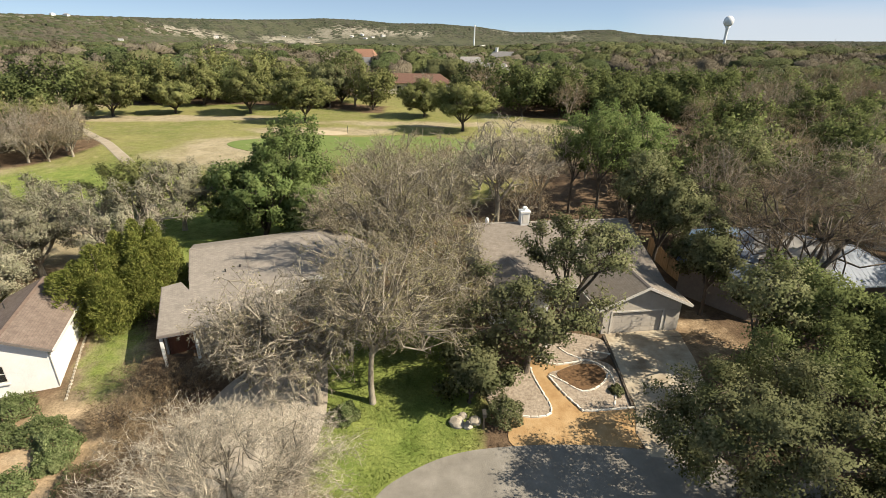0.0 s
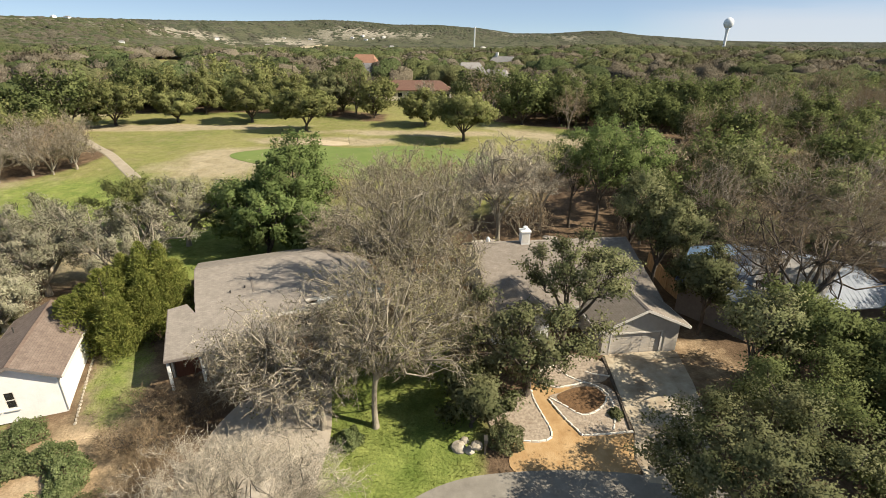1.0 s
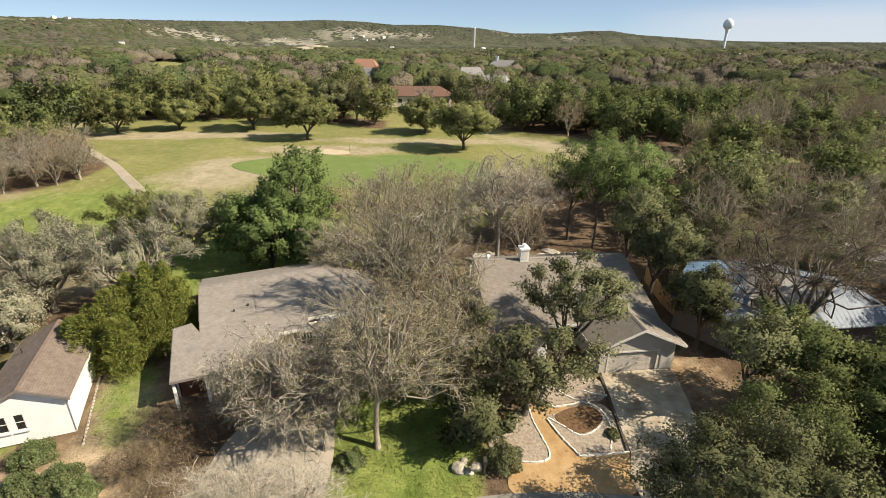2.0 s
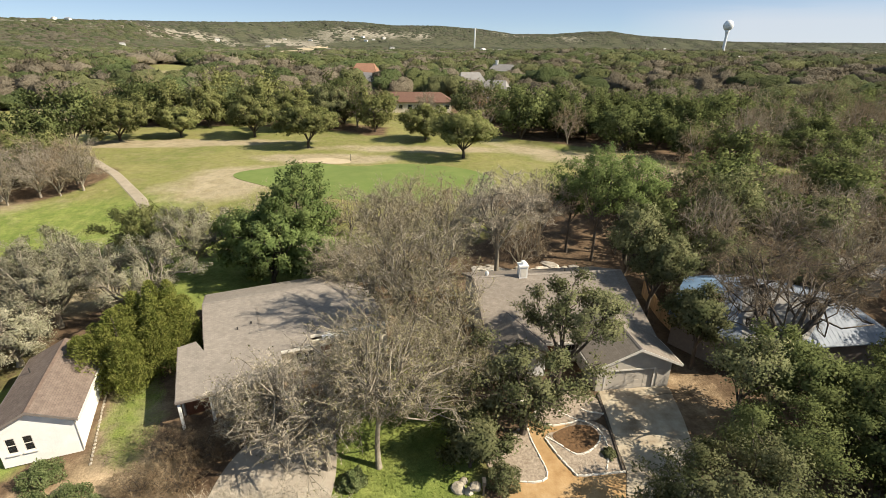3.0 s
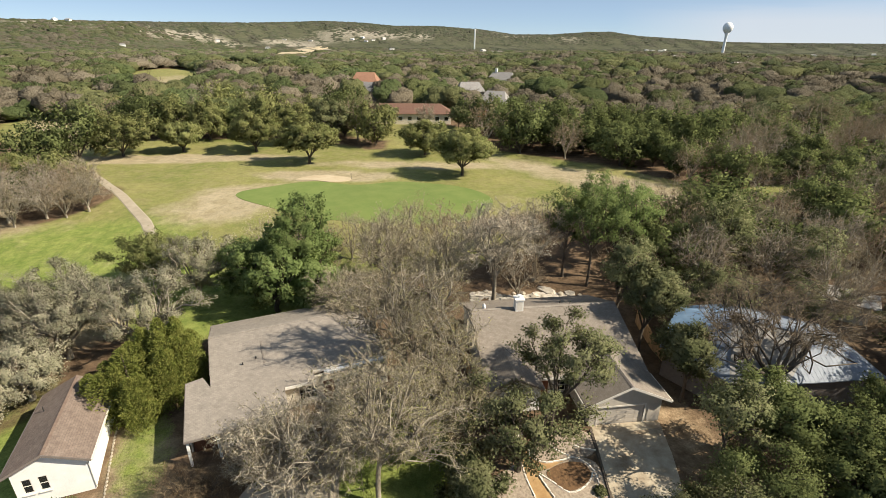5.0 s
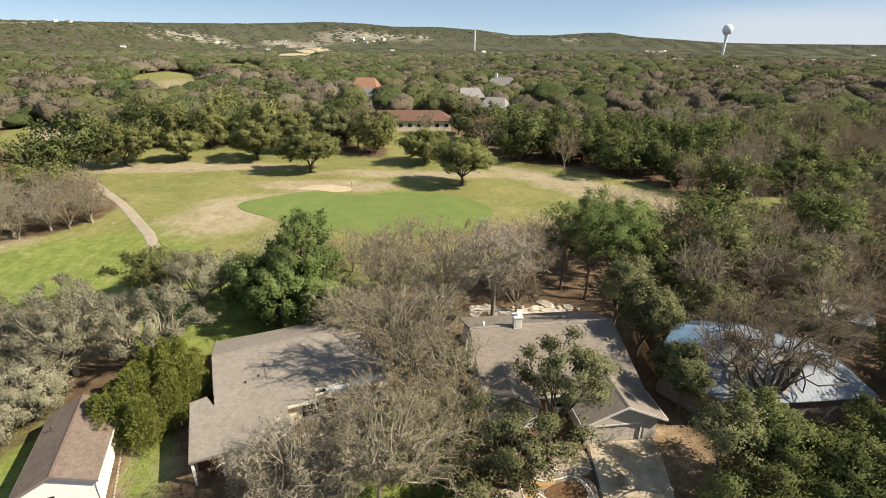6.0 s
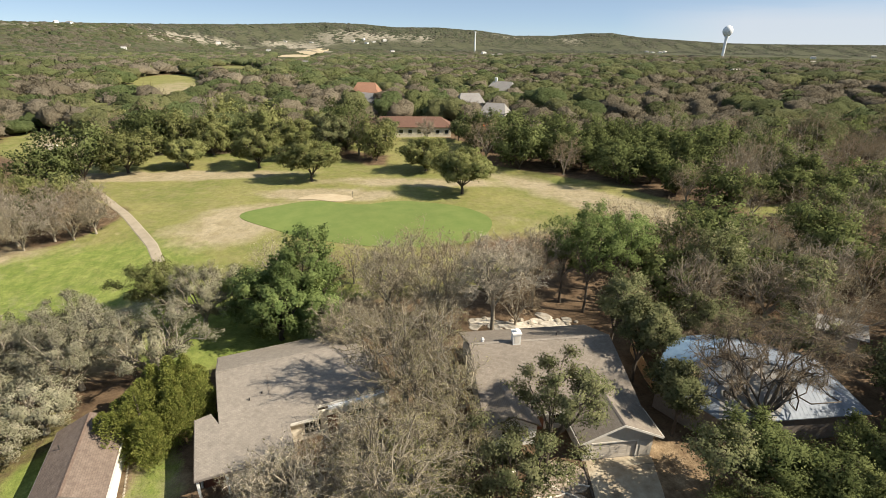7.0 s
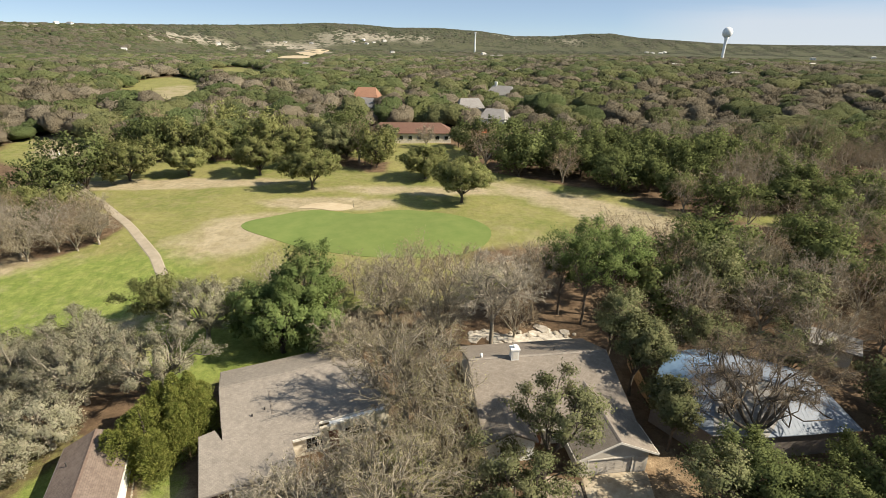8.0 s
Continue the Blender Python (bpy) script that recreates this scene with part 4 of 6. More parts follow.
def metal_house():
    h = thing("house", pose(30, 42, gz(30, 42)), "house with a sheet metal hip roof behind oak trees", "house")
    e, r = 3.15, 5.45
    P = dict(a=(-8.2, -.4, e), b=(-4.2, -6, e), c=(1.0, -6.1, e), d=(10.8, -5.0, e), f=(11.5, 4, e), g=(4, 8.8, e), i=(-3.0, 7.7, e), p=(-.5, 1.5, r), q=(5.8, -1.9, r))

    def face(name, keys, mat, ribs=0.0):
        pts = [Vector(P[c]) for c in keys]
        pl = part(name, slab(pts, .1), mat, h)
        if ribs:
            n = (pts[1] - pts[0]).cross(pts[2] - pts[0]).normalized()
            base = (pts[1] - pts[0])
            d = base.normalized()
            up = n.cross(d)
            s = ribs
            while s < base.length - .05:
                o = pts[0] + d * s
                # where the rib line leaves the face
                best = 0
                for u, w in zip(pts[1:], pts[2:] + pts[:1]):
                    ud, wd = (u - o).dot(d), (w - o).dot(d)
                    if ud * wd <= 0 and abs(ud - wd) > 1e-6:
                        t = ud / (ud - wd)
                        best = max(best, (u.lerp(w, t) - o).dot(up))
                if best > .2:
                    a, b = o + n * .015, o + up * best + n * .015
                    part("rib", panel([a - d * .007, a + d * .007, b + d * .007, b - d * .007], n * .01), mat, pl)
                s += ribs
    face("roof_face", "abp", M["metal"], .4)
    face("roof_face", "bcqp", M["membrane"])
    face("roof_face", "cdq", M["metal"], .45)
    face("roof_face", "dfq", M["metal"], .6)
    face("roof_face", "iap", M["metal_blue"])
    face("roof_face", "gip", M["metal_blue"])
    face("roof_face", "fgpq", M["metal"])
    ring = [P[c] for c in "abcdfgi"]
    cx, cy = sum(p[0] for p in ring) / 7, sum(p[1] for p in ring) / 7
    inn = [((p[0] - cx) * .94 + cx, (p[1] - cy) * .94 + cy) for p in ring]
    for k in range(7):
        a, b = inn[k], inn[(k + 1) % 7]
        n = Vector((b[1] - a[1], a[0] - b[0], 0)).normalized() * -.2
        part("wall", panel([(a[0], a[1], -1.5), (b[0], b[1], -1.5), (b[0], b[1], e - .1), (a[0], a[1], e - .1)], n), M["fascia"], h)
    part("ridge_cap", tube([Vector(P["p"]) + Vector((0, 0, .02)), Vector(P["q"]) + Vector((0, 0, .02))], [.1, .1], 5), M["metal"], h)
    # low outbuilding roof further back
    s = thing("shed", pose(48.6, 53, gz(48.6, 53), 0, 0, -35), "small shed with a pale metal roof among trees", "shed")
    part("roof", slab([(-3.6, -1.8, 2.5), (3.6, -1.8, 2.5), (3.6, 1.8, 3.0), (-3.6, 1.8, 3.0)], .1), M["roof_grey"], s)
    part("wall", join(box(-2.8, 2.8, -1.4, -1.25, -.5, 2.3), box(-2.8, 2.8, 1.25, 1.4, -.5, 2.75), box(-2.8, -2.65, -1.25, 1.25, -.5, 2.3), box(2.65, 2.8, -1.25, 1.25, -.5, 2.3)), M["siding"], s)


metal_house()


def board_fence(pts, height, group):
    f = thing("fence", pose(pts[0][0], pts[0][1], 0), "tan wooden board fence between two gardens", "fence", group)
    o = Vector((pts[0][0], pts[0][1], 0))
    board = mesh_from("board", *box(-.07, .07, -.012, .012, 0, height), M["fence"])
    post = mesh_from("post", *box(-.05, .05, -.05, .05, -.2, height + .05), M["fence"])
    for a, b in zip(pts, pts[1:]):
        a, b = Vector((*a, 0)), Vector((*b, 0))
        d, ang = (b - a).normalized(), math.degrees(math.atan2(b.y - a.y, b.x - a.x))
        n = int((b - a).length / .15)
        for i in range(n):
            p = a + d * (i + .5) * .15
            part("board", board, None, f, m=pose(p.x - o.x, p.y - o.y, gz(p.x, p.y) + .03, 0, random.uniform(-1, 1), ang))
        for i in range(0, n, 16):
            p = a + d * (i + .5) * .15
            part("post", post, None, f, m=pose(p.x - o.x + d.y * .07, p.y - o.y - d.x * .07, gz(p.x, p.y), 0, 0, ang))
        for zz in (.35, height - .3):
            p, q = a - o + Vector((d.y, -d.x, 0)) * .04, b - o + Vector((d.y, -d.x, 0)) * .04
            part("rail", tube([(p.x, p.y, gz(a.x, a.y) + zz), (q.x, q.y, gz(b.x, b.y) + zz)], [.04, .04], 4), M["fence"], f)


board_fence([(23.9, 40.5), (23.3, 46.0), (23.6, 52.0)], 1.85, "garden fence")
board_fence([(-3.2, 48.6), (1.5, 49.6), (2.3, 44.0), (3.1, 38.6)], 1.8, "garden fence")


# ---- trees ----
def unit(rng, n):
    d = rng.normal(size=(n, 3))
    return d / np.linalg.norm(d, axis=1, keepdims=True)


def tubes_np(paths, radii, sides):
    """Many tubes of the same count of points at once: paths (n, k, 3), radii (n, k)."""
    n, k, _ = paths.shape
    d = np.gradient(paths, axis=1)
    d /= np.linalg.norm(d, axis=2, keepdims=True) + 1e-9
    ref = np.where(np.abs(d[..., 2:3]) > .9, np.array([1.0, 0, 0]), np.array([0, 0, 1.0]))
    a = np.cross(d, ref)
    a /= np.linalg.norm(a, axis=2, keepdims=True) + 1e-9
    b = np.cross(d, a)
    w = np.arange(sides) * 2 * np.pi / sides
    v = paths[:, :, None, :] + (a[:, :, None, :] * np.cos(w)[None, None, :, None] + b[:, :, None, :] * np.sin(w)[None, None, :, None]) * radii[:, :, None, None]
    v = v.reshape(-1, 3)
    i, j, s = np.meshgrid(np.arange(n), np.arange(k - 1), np.arange(sides), indexing="ij")
    q = (i * k + j) * sides
    f = np.stack([q + s, q + (s + 1) % sides, q + sides + (s + 1) % sides, q + sides + s], -1).reshape(-1, 4)
    return v, f


def bezier(a, b, c, k):
    t = np.linspace(0, 1, k)[None, :, None]
    return a[:, None] * (1 - t) ** 2 + 2 * b[:, None] * t * (1 - t) + c[:, None] * t ** 2


def join_np(*geos):
    vs, fs, o = [], [], 0
    for v, f in geos:
        vs.append(v)
        fs.append(f + o)
        o += len(v)
    return np.concatenate(vs), np.concatenate(fs)


def skeleton(seed, top, rx, ry, low, fork, trunk_r, off=(0.0, 0.0), limbs=6, lobes=26, tips=10, lobe_r=0.36, droop=0.0, wobble=0.25, sides=(9, 6, 4, 3), thick=1.0, bare_tips=True, flat_lobes=1.0, ragged=.2):
    """Trunk, limbs, branches and branch tips that fill a lobed crown between low and top."""
    rng = np.random.default_rng(seed)
    rz, cz = (top - low) / 2, (top + low) / 2
    c = np.array([off[0], off[1], cz])
    r = np.array([rx, ry, rz])
    # lobes: spread out over the outer part of the crown
    cand = unit(rng, 400) * (rng.uniform(.45, 1.0, 400) ** .5)[:, None]
    cand = cand[cand[:, 2] > -.75]
    pick = [0]
    dist = np.linalg.norm(cand - cand[0], axis=1)
    for _ in range(lobes - 1):
        j = int(np.argmax(dist * rng.uniform(.75, 1, len(cand))))
        pick.append(j)
        dist = np.minimum(dist, np.linalg.norm(cand - cand[j], axis=1))
    lob = cand[pick] * (1 - lobe_r * .75) * rng.uniform(.86, 1.06, (lobes, 1))
    # the outline swells and draws in round the crown
    la, ph = np.arctan2(lob[:, 1], lob[:, 0]), rng.uniform(0, 6.28, 3)
    lob = lob * (1 + ragged * (np.sin(2 * la + ph[0] + 2 * lob[:, 2]) + .7 * np.sin(3 * la + ph[1] - 3 * lob[:, 2]) + rng.uniform(-.6, .6, lobes)))[:, None]
    lob[:, 2] = np.minimum(lob[:, 2], .8)
    lob_w = c + lob * r
    # limbs: lobes gathered by direction
    ang = np.arctan2(lob[:, 1], lob[:, 0]) + rng.uniform(-.2, .2, lobes)
    member = ((ang + np.pi) / (2 * np.pi) * limbs).astype(int) % limbs
    base, forkp = np.array([0, 0, -.3]), np.array([off[0] * .25, off[1] * .25, fork])
    trunk = bezier(base[None], np.array([[off[0] * .02 + rng.uniform(-.35, .35), off[1] * .02 + rng.uniform(-.35, .35), fork * .5]]), forkp[None], 6)
    geos = [tubes_np(trunk, np.array([[1.5, 1.08, .98, .92, .88, .85]]) * trunk_r, sides[0])]
    ends, mids = [], []
    for m in range(limbs):
        g = lob_w[member == m]
        e = (g.mean(0) if len(g) else c + r * .3)
        ends.append(forkp + (e - forkp) * .72)
    ends = np.array(ends)
    start = np.repeat(forkp[None], limbs, 0) - np.array([0, 0, 1]) * rng.uniform(0, .25 * fork, (limbs, 1))
    mid = (start + ends) / 2 + rng.normal(size=(limbs, 3)) * np.array([.35, .35, .2]) * rx * wobble + np.array([0, 0, .08 * rz])
    lp = bezier(start, mid, ends, 8)
    geos.append(tubes_np(lp, np.linspace(.62, .26, 8)[None] * trunk_r * rng.uniform(.8, 1.15, (limbs, 1)), sides[1]))
    s = rng.integers(3, 8, lobes)
    a = lp[member, s]
    mid = (a + lob_w) / 2 + rng.normal(size=(lobes, 3)) * rx * .11 * (wobble / .25)
    bp = bezier(a, mid, lob_w, 6)
    bp[:, 1:5] += rng.normal(size=(lobes, 4, 3)) * .2 * (wobble / .25)
    geos.append(tubes_np(bp, np.linspace(.27, .12, 6)[None] * thick * trunk_r * rng.uniform(.8, 1.2, (lobes, 1)), sides[2]))
    # tips round each lobe
    n = lobes * tips
    own = np.repeat(np.arange(lobes), tips)
    d = unit(rng, n) * (rng.uniform(.2, 1, n) ** .4)[:, None]
    size = rng.uniform(.55, 1.4, lobes)[own][:, None]
    tip = lob_w[own] + d * r * lobe_r * size * np.array([1, 1, flat_lobes])
    tip[:, 2] = np.maximum(tip[:, 2], low * .8) - droop * np.linalg.norm((tip - c)[:, :2], axis=1) / rx
    b = bp[own, rng.integers(2, 6, n)]
    mid = (b + tip) / 2 + rng.normal(size=(n, 3)) * .3
    tp = bezier(b, mid, tip, 5)
    tp[:, 1:4] += rng.normal(size=(n, 3, 3)) * .13
    if bare_tips:
        geos.append(tubes_np(tp[:, ::2], np.array([[.105, .07, .03]]) * thick * trunk_r * rng.uniform(.7, 1.3, (n, 1)), sides[3]))
    return geos, tp, c, r, rng


def norm_np(v):
    return v / (np.linalg.norm(v, axis=-1, keepdims=True) + 1e-6)


def twigs_np(tp, c, r, rng, per, length, width, spread=.95, droop=0.0, up=.04, plain=False):
    """Crooked side shoots along the branch tips, each with a few thinner twiglets of its own."""
    def along(paths, own, t):
        i = np.minimum(t.astype(int), paths.shape[1] - 2)
        f = (t - i)[:, None]
        return paths[own, i] * (1 - f) + paths[own, i + 1] * f, norm_np(paths[own, i + 1] - paths[own, i])
    shoots = max(2, per // 5)
    n = len(tp) * shoots
    own = np.repeat(np.arange(len(tp)), shoots)
    p0, way = along(tp, own, rng.uniform(.1, 1, n) * (tp.shape[1] - 1))
    rad = norm_np((p0 - c) / r)
    d = norm_np(way * .55 + rad * .42 + unit(rng, n) * spread + np.array([0, 0, up - droop]))
    L = length * 1.5 * rng.uniform(.45, 1.3, n)[:, None]
    pts = [p0]
    for _ in range(3):
        pts.append(pts[-1] + d * L / 3)
        d = norm_np(d + unit(rng, n) * .6 + np.array([0, 0, .02 - droop * .5]))
    path = np.stack(pts, 1)
    side = norm_np(np.cross(path[:, 3] - path[:, 0], unit(rng, n)))
    w = width * rng.uniform(.8, 1.5, n)[:, None]
    geos = []
    if plain:
        geos.append((np.stack([p0 - side * w, p0 + side * w, path[:, 2]], 1).reshape(-1, 3), np.arange(n * 3).reshape(n, 3)))
    else:
        v = np.stack([path[:, 0] - side * w, path[:, 0] + side * w, path[:, 1] - side * w * .75, path[:, 1] + side * w * .75,
                      path[:, 2] - side * w * .5, path[:, 2] + side * w * .5, path[:, 3]], 1).reshape(-1, 3)
        k = np.arange(n)[:, None] * 7
        geos.append((v, np.concatenate([k + np.array([[a, b, e]]) for a, b, e in ((0, 1, 3), (0, 3, 2), (2, 3, 5), (2, 5, 4), (4, 5, 6))])))
    lets = 4
    n2 = n * lets
    own = np.repeat(np.arange(n), lets)
    q0, way = along(path, own, rng.uniform(.25, 2.95, n2))
    d = norm_np(way * .6 + unit(rng, n2) * .9 + np.array([0, 0, up - droop]))
    q1 = q0 + d * length * rng.uniform(.3, .85, n2)[:, None]
    side = norm_np(np.cross(d, unit(rng, n2))) * width * rng.uniform(.45, .85, n2)[:, None]
    geos.append((np.stack([q0 - side, q0 + side, q1], 1).reshape(-1, 3), np.arange(n2 * 3).reshape(n2, 3)))
    return join_np(*geos)


def leaves_np(tp, c, r, rng, per, size, scatter, flat=.35, soft=None):
    """Small sprays of leaves round the branch tips: bent diamonds facing mostly up and outwards."""
    n = len(tp) * per
    own = np.repeat(np.arange(len(tp)), per)
    t = rng.uniform(.45, 1.0, n) * (tp.shape[1] - 1)
    i = np.minimum(t.astype(int), tp.shape[1] - 2)
    fr = (t - i)[:, None]
    p = tp[own, i] * (1 - fr) + tp[own, i + 1] * fr + rng.normal(size=(n, 3)) * scatter * np.array([1, 1, .7])
    rad = (p - c) / r
    rad /= np.linalg.norm(rad, axis=1, keepdims=True) + 1e-6
    nor = rad * .5 + np.array([0, 0, flat]) + unit(rng, n) * .85
    nor /= np.linalg.norm(nor, axis=1, keepdims=True)
    a = np.cross(nor, unit(rng, n))
    a /= np.linalg.norm(a, axis=1, keepdims=True) + 1e-6
    b = np.cross(nor, a)
    s = size * rng.uniform(.55, 1.35, n)[:, None]
    v = np.stack([p - a * s - b * s * .45, p + a * s - b * s * .45, p + b * s * .9], 1).reshape(-1, 3)
    if soft is not None:
        q = p - tp[own, 1] + rad * .6 + np.array([0, 0, .3])
        q /= np.linalg.norm(q, axis=1, keepdims=True) + 1e-6
        soft.append(np.repeat(q, 3, 0))
    return v, np.arange(n * 3).reshape(n, 3)


def tree(name, x, y, label, kind, seed, top, rx, ry, low, fork, trunk_r, off=(0, 0), group="trees", leaf=None, bark="bark", per=70, size=.09, scatter=.38,
         twig=None, twig_per=0, twig_len=.55, twig_w=.012, plain=False, m=None, category="tree", **kw):
    geos, tp, c, r, rng = skeleton(seed, top, rx, ry, low, fork, trunk_r, off, **kw)
    t = thing(name, m or pose(x, y, gz(x, y)), label, category, group)
    part("trunk", mesh_from("trunk", *join_np(*geos), M[bark], True), None, t)
    if twig:
        part("twig_canopy", mesh_from("twig_canopy", *twigs_np(tp, c, r, rng, twig_per, twig_len, twig_w, plain=plain), M[twig]), None, t)
    if leaf:
        soft = []
        me = mesh_from("crown", *leaves_np(tp, c, r, rng, per, size, scatter, soft=soft), M[leaf], True)
        me.normals_split_custom_set_from_vertices(soft[0].tolist())
        part("crown", me, None, t)
    return t


BARE = "bare leafless tree with dense grey-tan twigs"


def bare(x, y, seed, top, rx, ry, low, off=(0, 0), twig="twig", trunk_r=.24, fork=None, label=BARE, dens=1.0, **kw):
    return tree("bare_tree", x, y, label, "bare", seed, top, rx, ry, low, fork or low * .8, trunk_r, off, "bare trees", kw.pop("leaf", None), "bark", per=9, size=.062, scatter=.16,
                twig=twig, twig_per=int(25 * dens), twig_len=kw.pop("twig_len", .42), twig_w=kw.pop("twig_w", .0135), thick=kw.pop("thick", 1.25), limbs=kw.pop("limbs", 7), lobes=kw.pop("lobes", 34), tips=kw.pop("tips", 11), lobe_r=kw.pop("lobe_r", .34), **kw)


def oak(x, y, seed, top, rx, ry, low, off=(0, 0), leaf="oak", trunk_r=.3, fork=None, label="live oak with a broad dark green crown", dens=1.0, bark="bark_dark", **kw):
    near = y < 41
    return tree("live_oak", x, y, label, "oak", seed, top, rx, ry, low, fork or low * .75, trunk_r, off, "live oaks", leaf, bark, per=int((76 if near else 48) * dens), scatter=kw.pop("scatter", .29),
                size=kw.pop("size", .107) * (.94 if near else 1.13), ragged=kw.pop("ragged", .26), bare_tips=near and dens < .8,
                limbs=kw.pop("limbs", 6), lobes=kw.pop("lobes", 27), tips=kw.pop("tips", 11), lobe_r=kw.pop("lobe_r", .27), flat_lobes=kw.pop("flat_lobes", .8), **kw)


# bare trees in front of and between the houses
bare(-4.4, 26.2, 11, 13.0, 6.8, 6.0, 2.0, (.6, 1.6), trunk_r=.19, fork=4.4, dens=1.7, thick=1.6, wobble=.5, lobes=44, leaf="moss")
bare(-8.0, 26.0, 12, 10.2, 6.6, 5.6, .8, (-2.0, 1.4), "twig_pale", trunk_r=.2, fork=2.6, dens=1.7, thick=1.6, wobble=.5, label="bare tree with drooping pale twigs over the drive", droop=.8, lobes=42, leaf="moss")
bare(-6.6, 30.2, 33, 8.4, 3.8, 3.6, 1.2, (0, 0), "twig_pale", trunk_r=.15, fork=1.8, dens=1.4, thick=1.5, wobble=.42, leaf="moss")
bare(-13.0, 27.6, 13, 6.4, 3.6, 3.2, 1.2, (-.3, .2), "twig", trunk_r=.15, fork=1.6, dens=1.4, thick=1.5, wobble=.42)
bare(-3.6, 39.8, 14, 14.2, 7.0, 6.4, 3.4, (0, 0), trunk_r=.32, fork=4.0, dens=1.7, thick=1.1, wobble=.5, lobes=46, leaf="moss")
bare(.4, 37.2, 15, 12.0, 5.6, 5.2, 2.0, (-1.3, 0), "twig", trunk_r=.22, dens=1.5, thick=1.5, wobble=.42, leaf="moss")
bare(-10.6, 49.4, 16, 8.6, 4.6, 4.4, 1.6, (0, 0), "twig", trunk_r=.2, dens=1.2, lobes=40, twig_w=.021)
bare(-7.4, 59.6, 17, 11.6, 7.2, 5.8, 2.2, (0, 0), "twig", trunk_r=.26, dens=1.6, lobes=48, wobble=.4, label="wide bare tree with a dense grey-tan dome of twigs", twig_w=.021)
bare(-16.5, 61.0, 18, 9.6, 4.8, 4.6, 2.0, (0, 0), "twig_brown", trunk_r=.2, dens=.7, twig_w=.021)
bare(6.4, 54.6, 19, 15.0, 6.8, 5.8, 4.6, (0, 0), "twig_pale", trunk_r=.28, fork=5.4, dens=1.7, lobes=44, wobble=.4, twig_w=.021)
bare(-.6, 55.5, 35, 10.6, 5.0, 5.0, 2.0, (0, 0), "twig", trunk_r=.22, dens=1.4, lobes=42, twig_w=.021)
bare(.6, 64.0, 20, 10.8, 5.4, 5.0, 2.2, (0, 0), "twig_brown", trunk_r=.22, dens=1.1, twig_w=.021)
bare(12.8, 62.0, 21, 12.6, 5.0, 4.8, 4.2, (0, 0), "twig", trunk_r=.2, dens=1.2, twig_w=.021)
bare(2.4, 31.6, 22, 7.8, 3.6, 3.6, 1.4, (-.5, 0), "twig", trunk_r=.16, dens=.8, leaf="moss")
bare(-9.6, 16.2, 23, 8.6, 6.9, 4.8, 1.4, (0, 0), "twig_pale", trunk_r=.24, fork=2.0, label="wide bare tree with pale grey twigs beside the road", dens=3.0, lobes=64, twig_w=.0085, twig_len=.5, thick=.62, wobble=.22, lobe_r=.26)
tree("bare_tree", 29.4, 34.9, "bare brown-twigged tree over a metal roof", "bare", 24, 12.2, 9.0, 6.4, 4.8, 4.2, .32, (1.8, 4.6), "bare trees", None, "bark_dark",
         twig="twig_brown", twig_per=56, twig_len=.55, twig_w=.0125, thick=.9, limbs=8, lobes=44, tips=10, lobe_r=.26, wobble=.5)
bare(42.6, 56.8, 26, 11.2, 5.8, 5.4, 3.2, (0, 0), "twig_brown", trunk_r=.24, dens=.9)
bare(32.8, 57.2, 27, 11.2, 5.4, 5.0, 3.2, (0, 0), "twig_brown", trunk_r=.22, dens=.9)
bare(43.8, 48.2, 37, 10.8, 4.8, 4.6, 3.0, (0, 0), "twig_brown", trunk_r=.22, dens=.9)
bare(52.0, 61.0, 28, 11.0, 6.0, 5.6, 3.0, (0, 0), "twig_brown", trunk_r=.24, dens=.7)
for i, (x, y, top, r, w) in enumerate(((-66.4, 77.6, 8.6, 4.8, "twig_pale"), (-61.2, 80.4, 7.2, 4.2, "twig"), (-71.6, 76.0, 9.0, 5.0, "twig"), (-69.0, 82.0, 9.2, 5.0, "twig_brown"), (-65.6, 86.0, 8.2, 4.4, "twig"), (-76.5, 79.0, 9.0, 5.0, "twig_pale"))):
    bare(x, y, 400 + i, top, r, r * .95, 1.2, (0, 0), w, trunk_r=.2, dens=.9, twig_w=.016)

bare(-1.2, 31.8, 36, 9.4, 5.2, 4.4, 1.2, (0, 0), "twig", trunk_r=.17, fork=1.9, dens=1.4, thick=1.5, wobble=.42, leaf="moss")

# live oaks
oak(9.6, 33.4, 41, 10.0, 5.4, 4.2, 5.2, (1.2, 1.6), trunk_r=.22, fork=3.2, dens=.62, label="live oak with an open crown before a house front", lobes=24, lobe_r=.22)
oak(6.2, 29.4, 42, 8.0, 5.4, 4.2, 1.6, (.5, .3), trunk_r=.26, fork=2.0, label="low live oak over gravel beds", dens=.62, lobes=26, lobe_r=.24)
oak(2.2, 26.6, 43, 4.6, 2.2, 2.0, .6, (0, 0), trunk_r=.14, lobes=16, label="small live oak beside pale rocks")
oak(16.4, 18.8, 44, 9.2, 6.3, 5.4, 1.8, (0, 0), leaf="oak", trunk_r=.32, fork=2.4, label="big live oak at the edge of the road", dens=1.6, size=.082, tips=12, lobes=30, lobe_r=.24, scatter=.26, ragged=.16)
# where oak_deep is set below, the darker leaf colour carries the group's shade
oak(22.4, 24.6, 45, 7.8, 4.8, 4.4, 1.8, (0, 0), leaf="oak_deep", trunk_r=.28, dens=1.3, size=.075, lobes=21, lobe_r=.23)
oak(25.8, 30.4, 46, 8.5, 4.6, 4.0, 2.6, (0, 0), leaf="oak_deep", trunk_r=.3, lobes=23, lobe_r=.24, dens=.9)
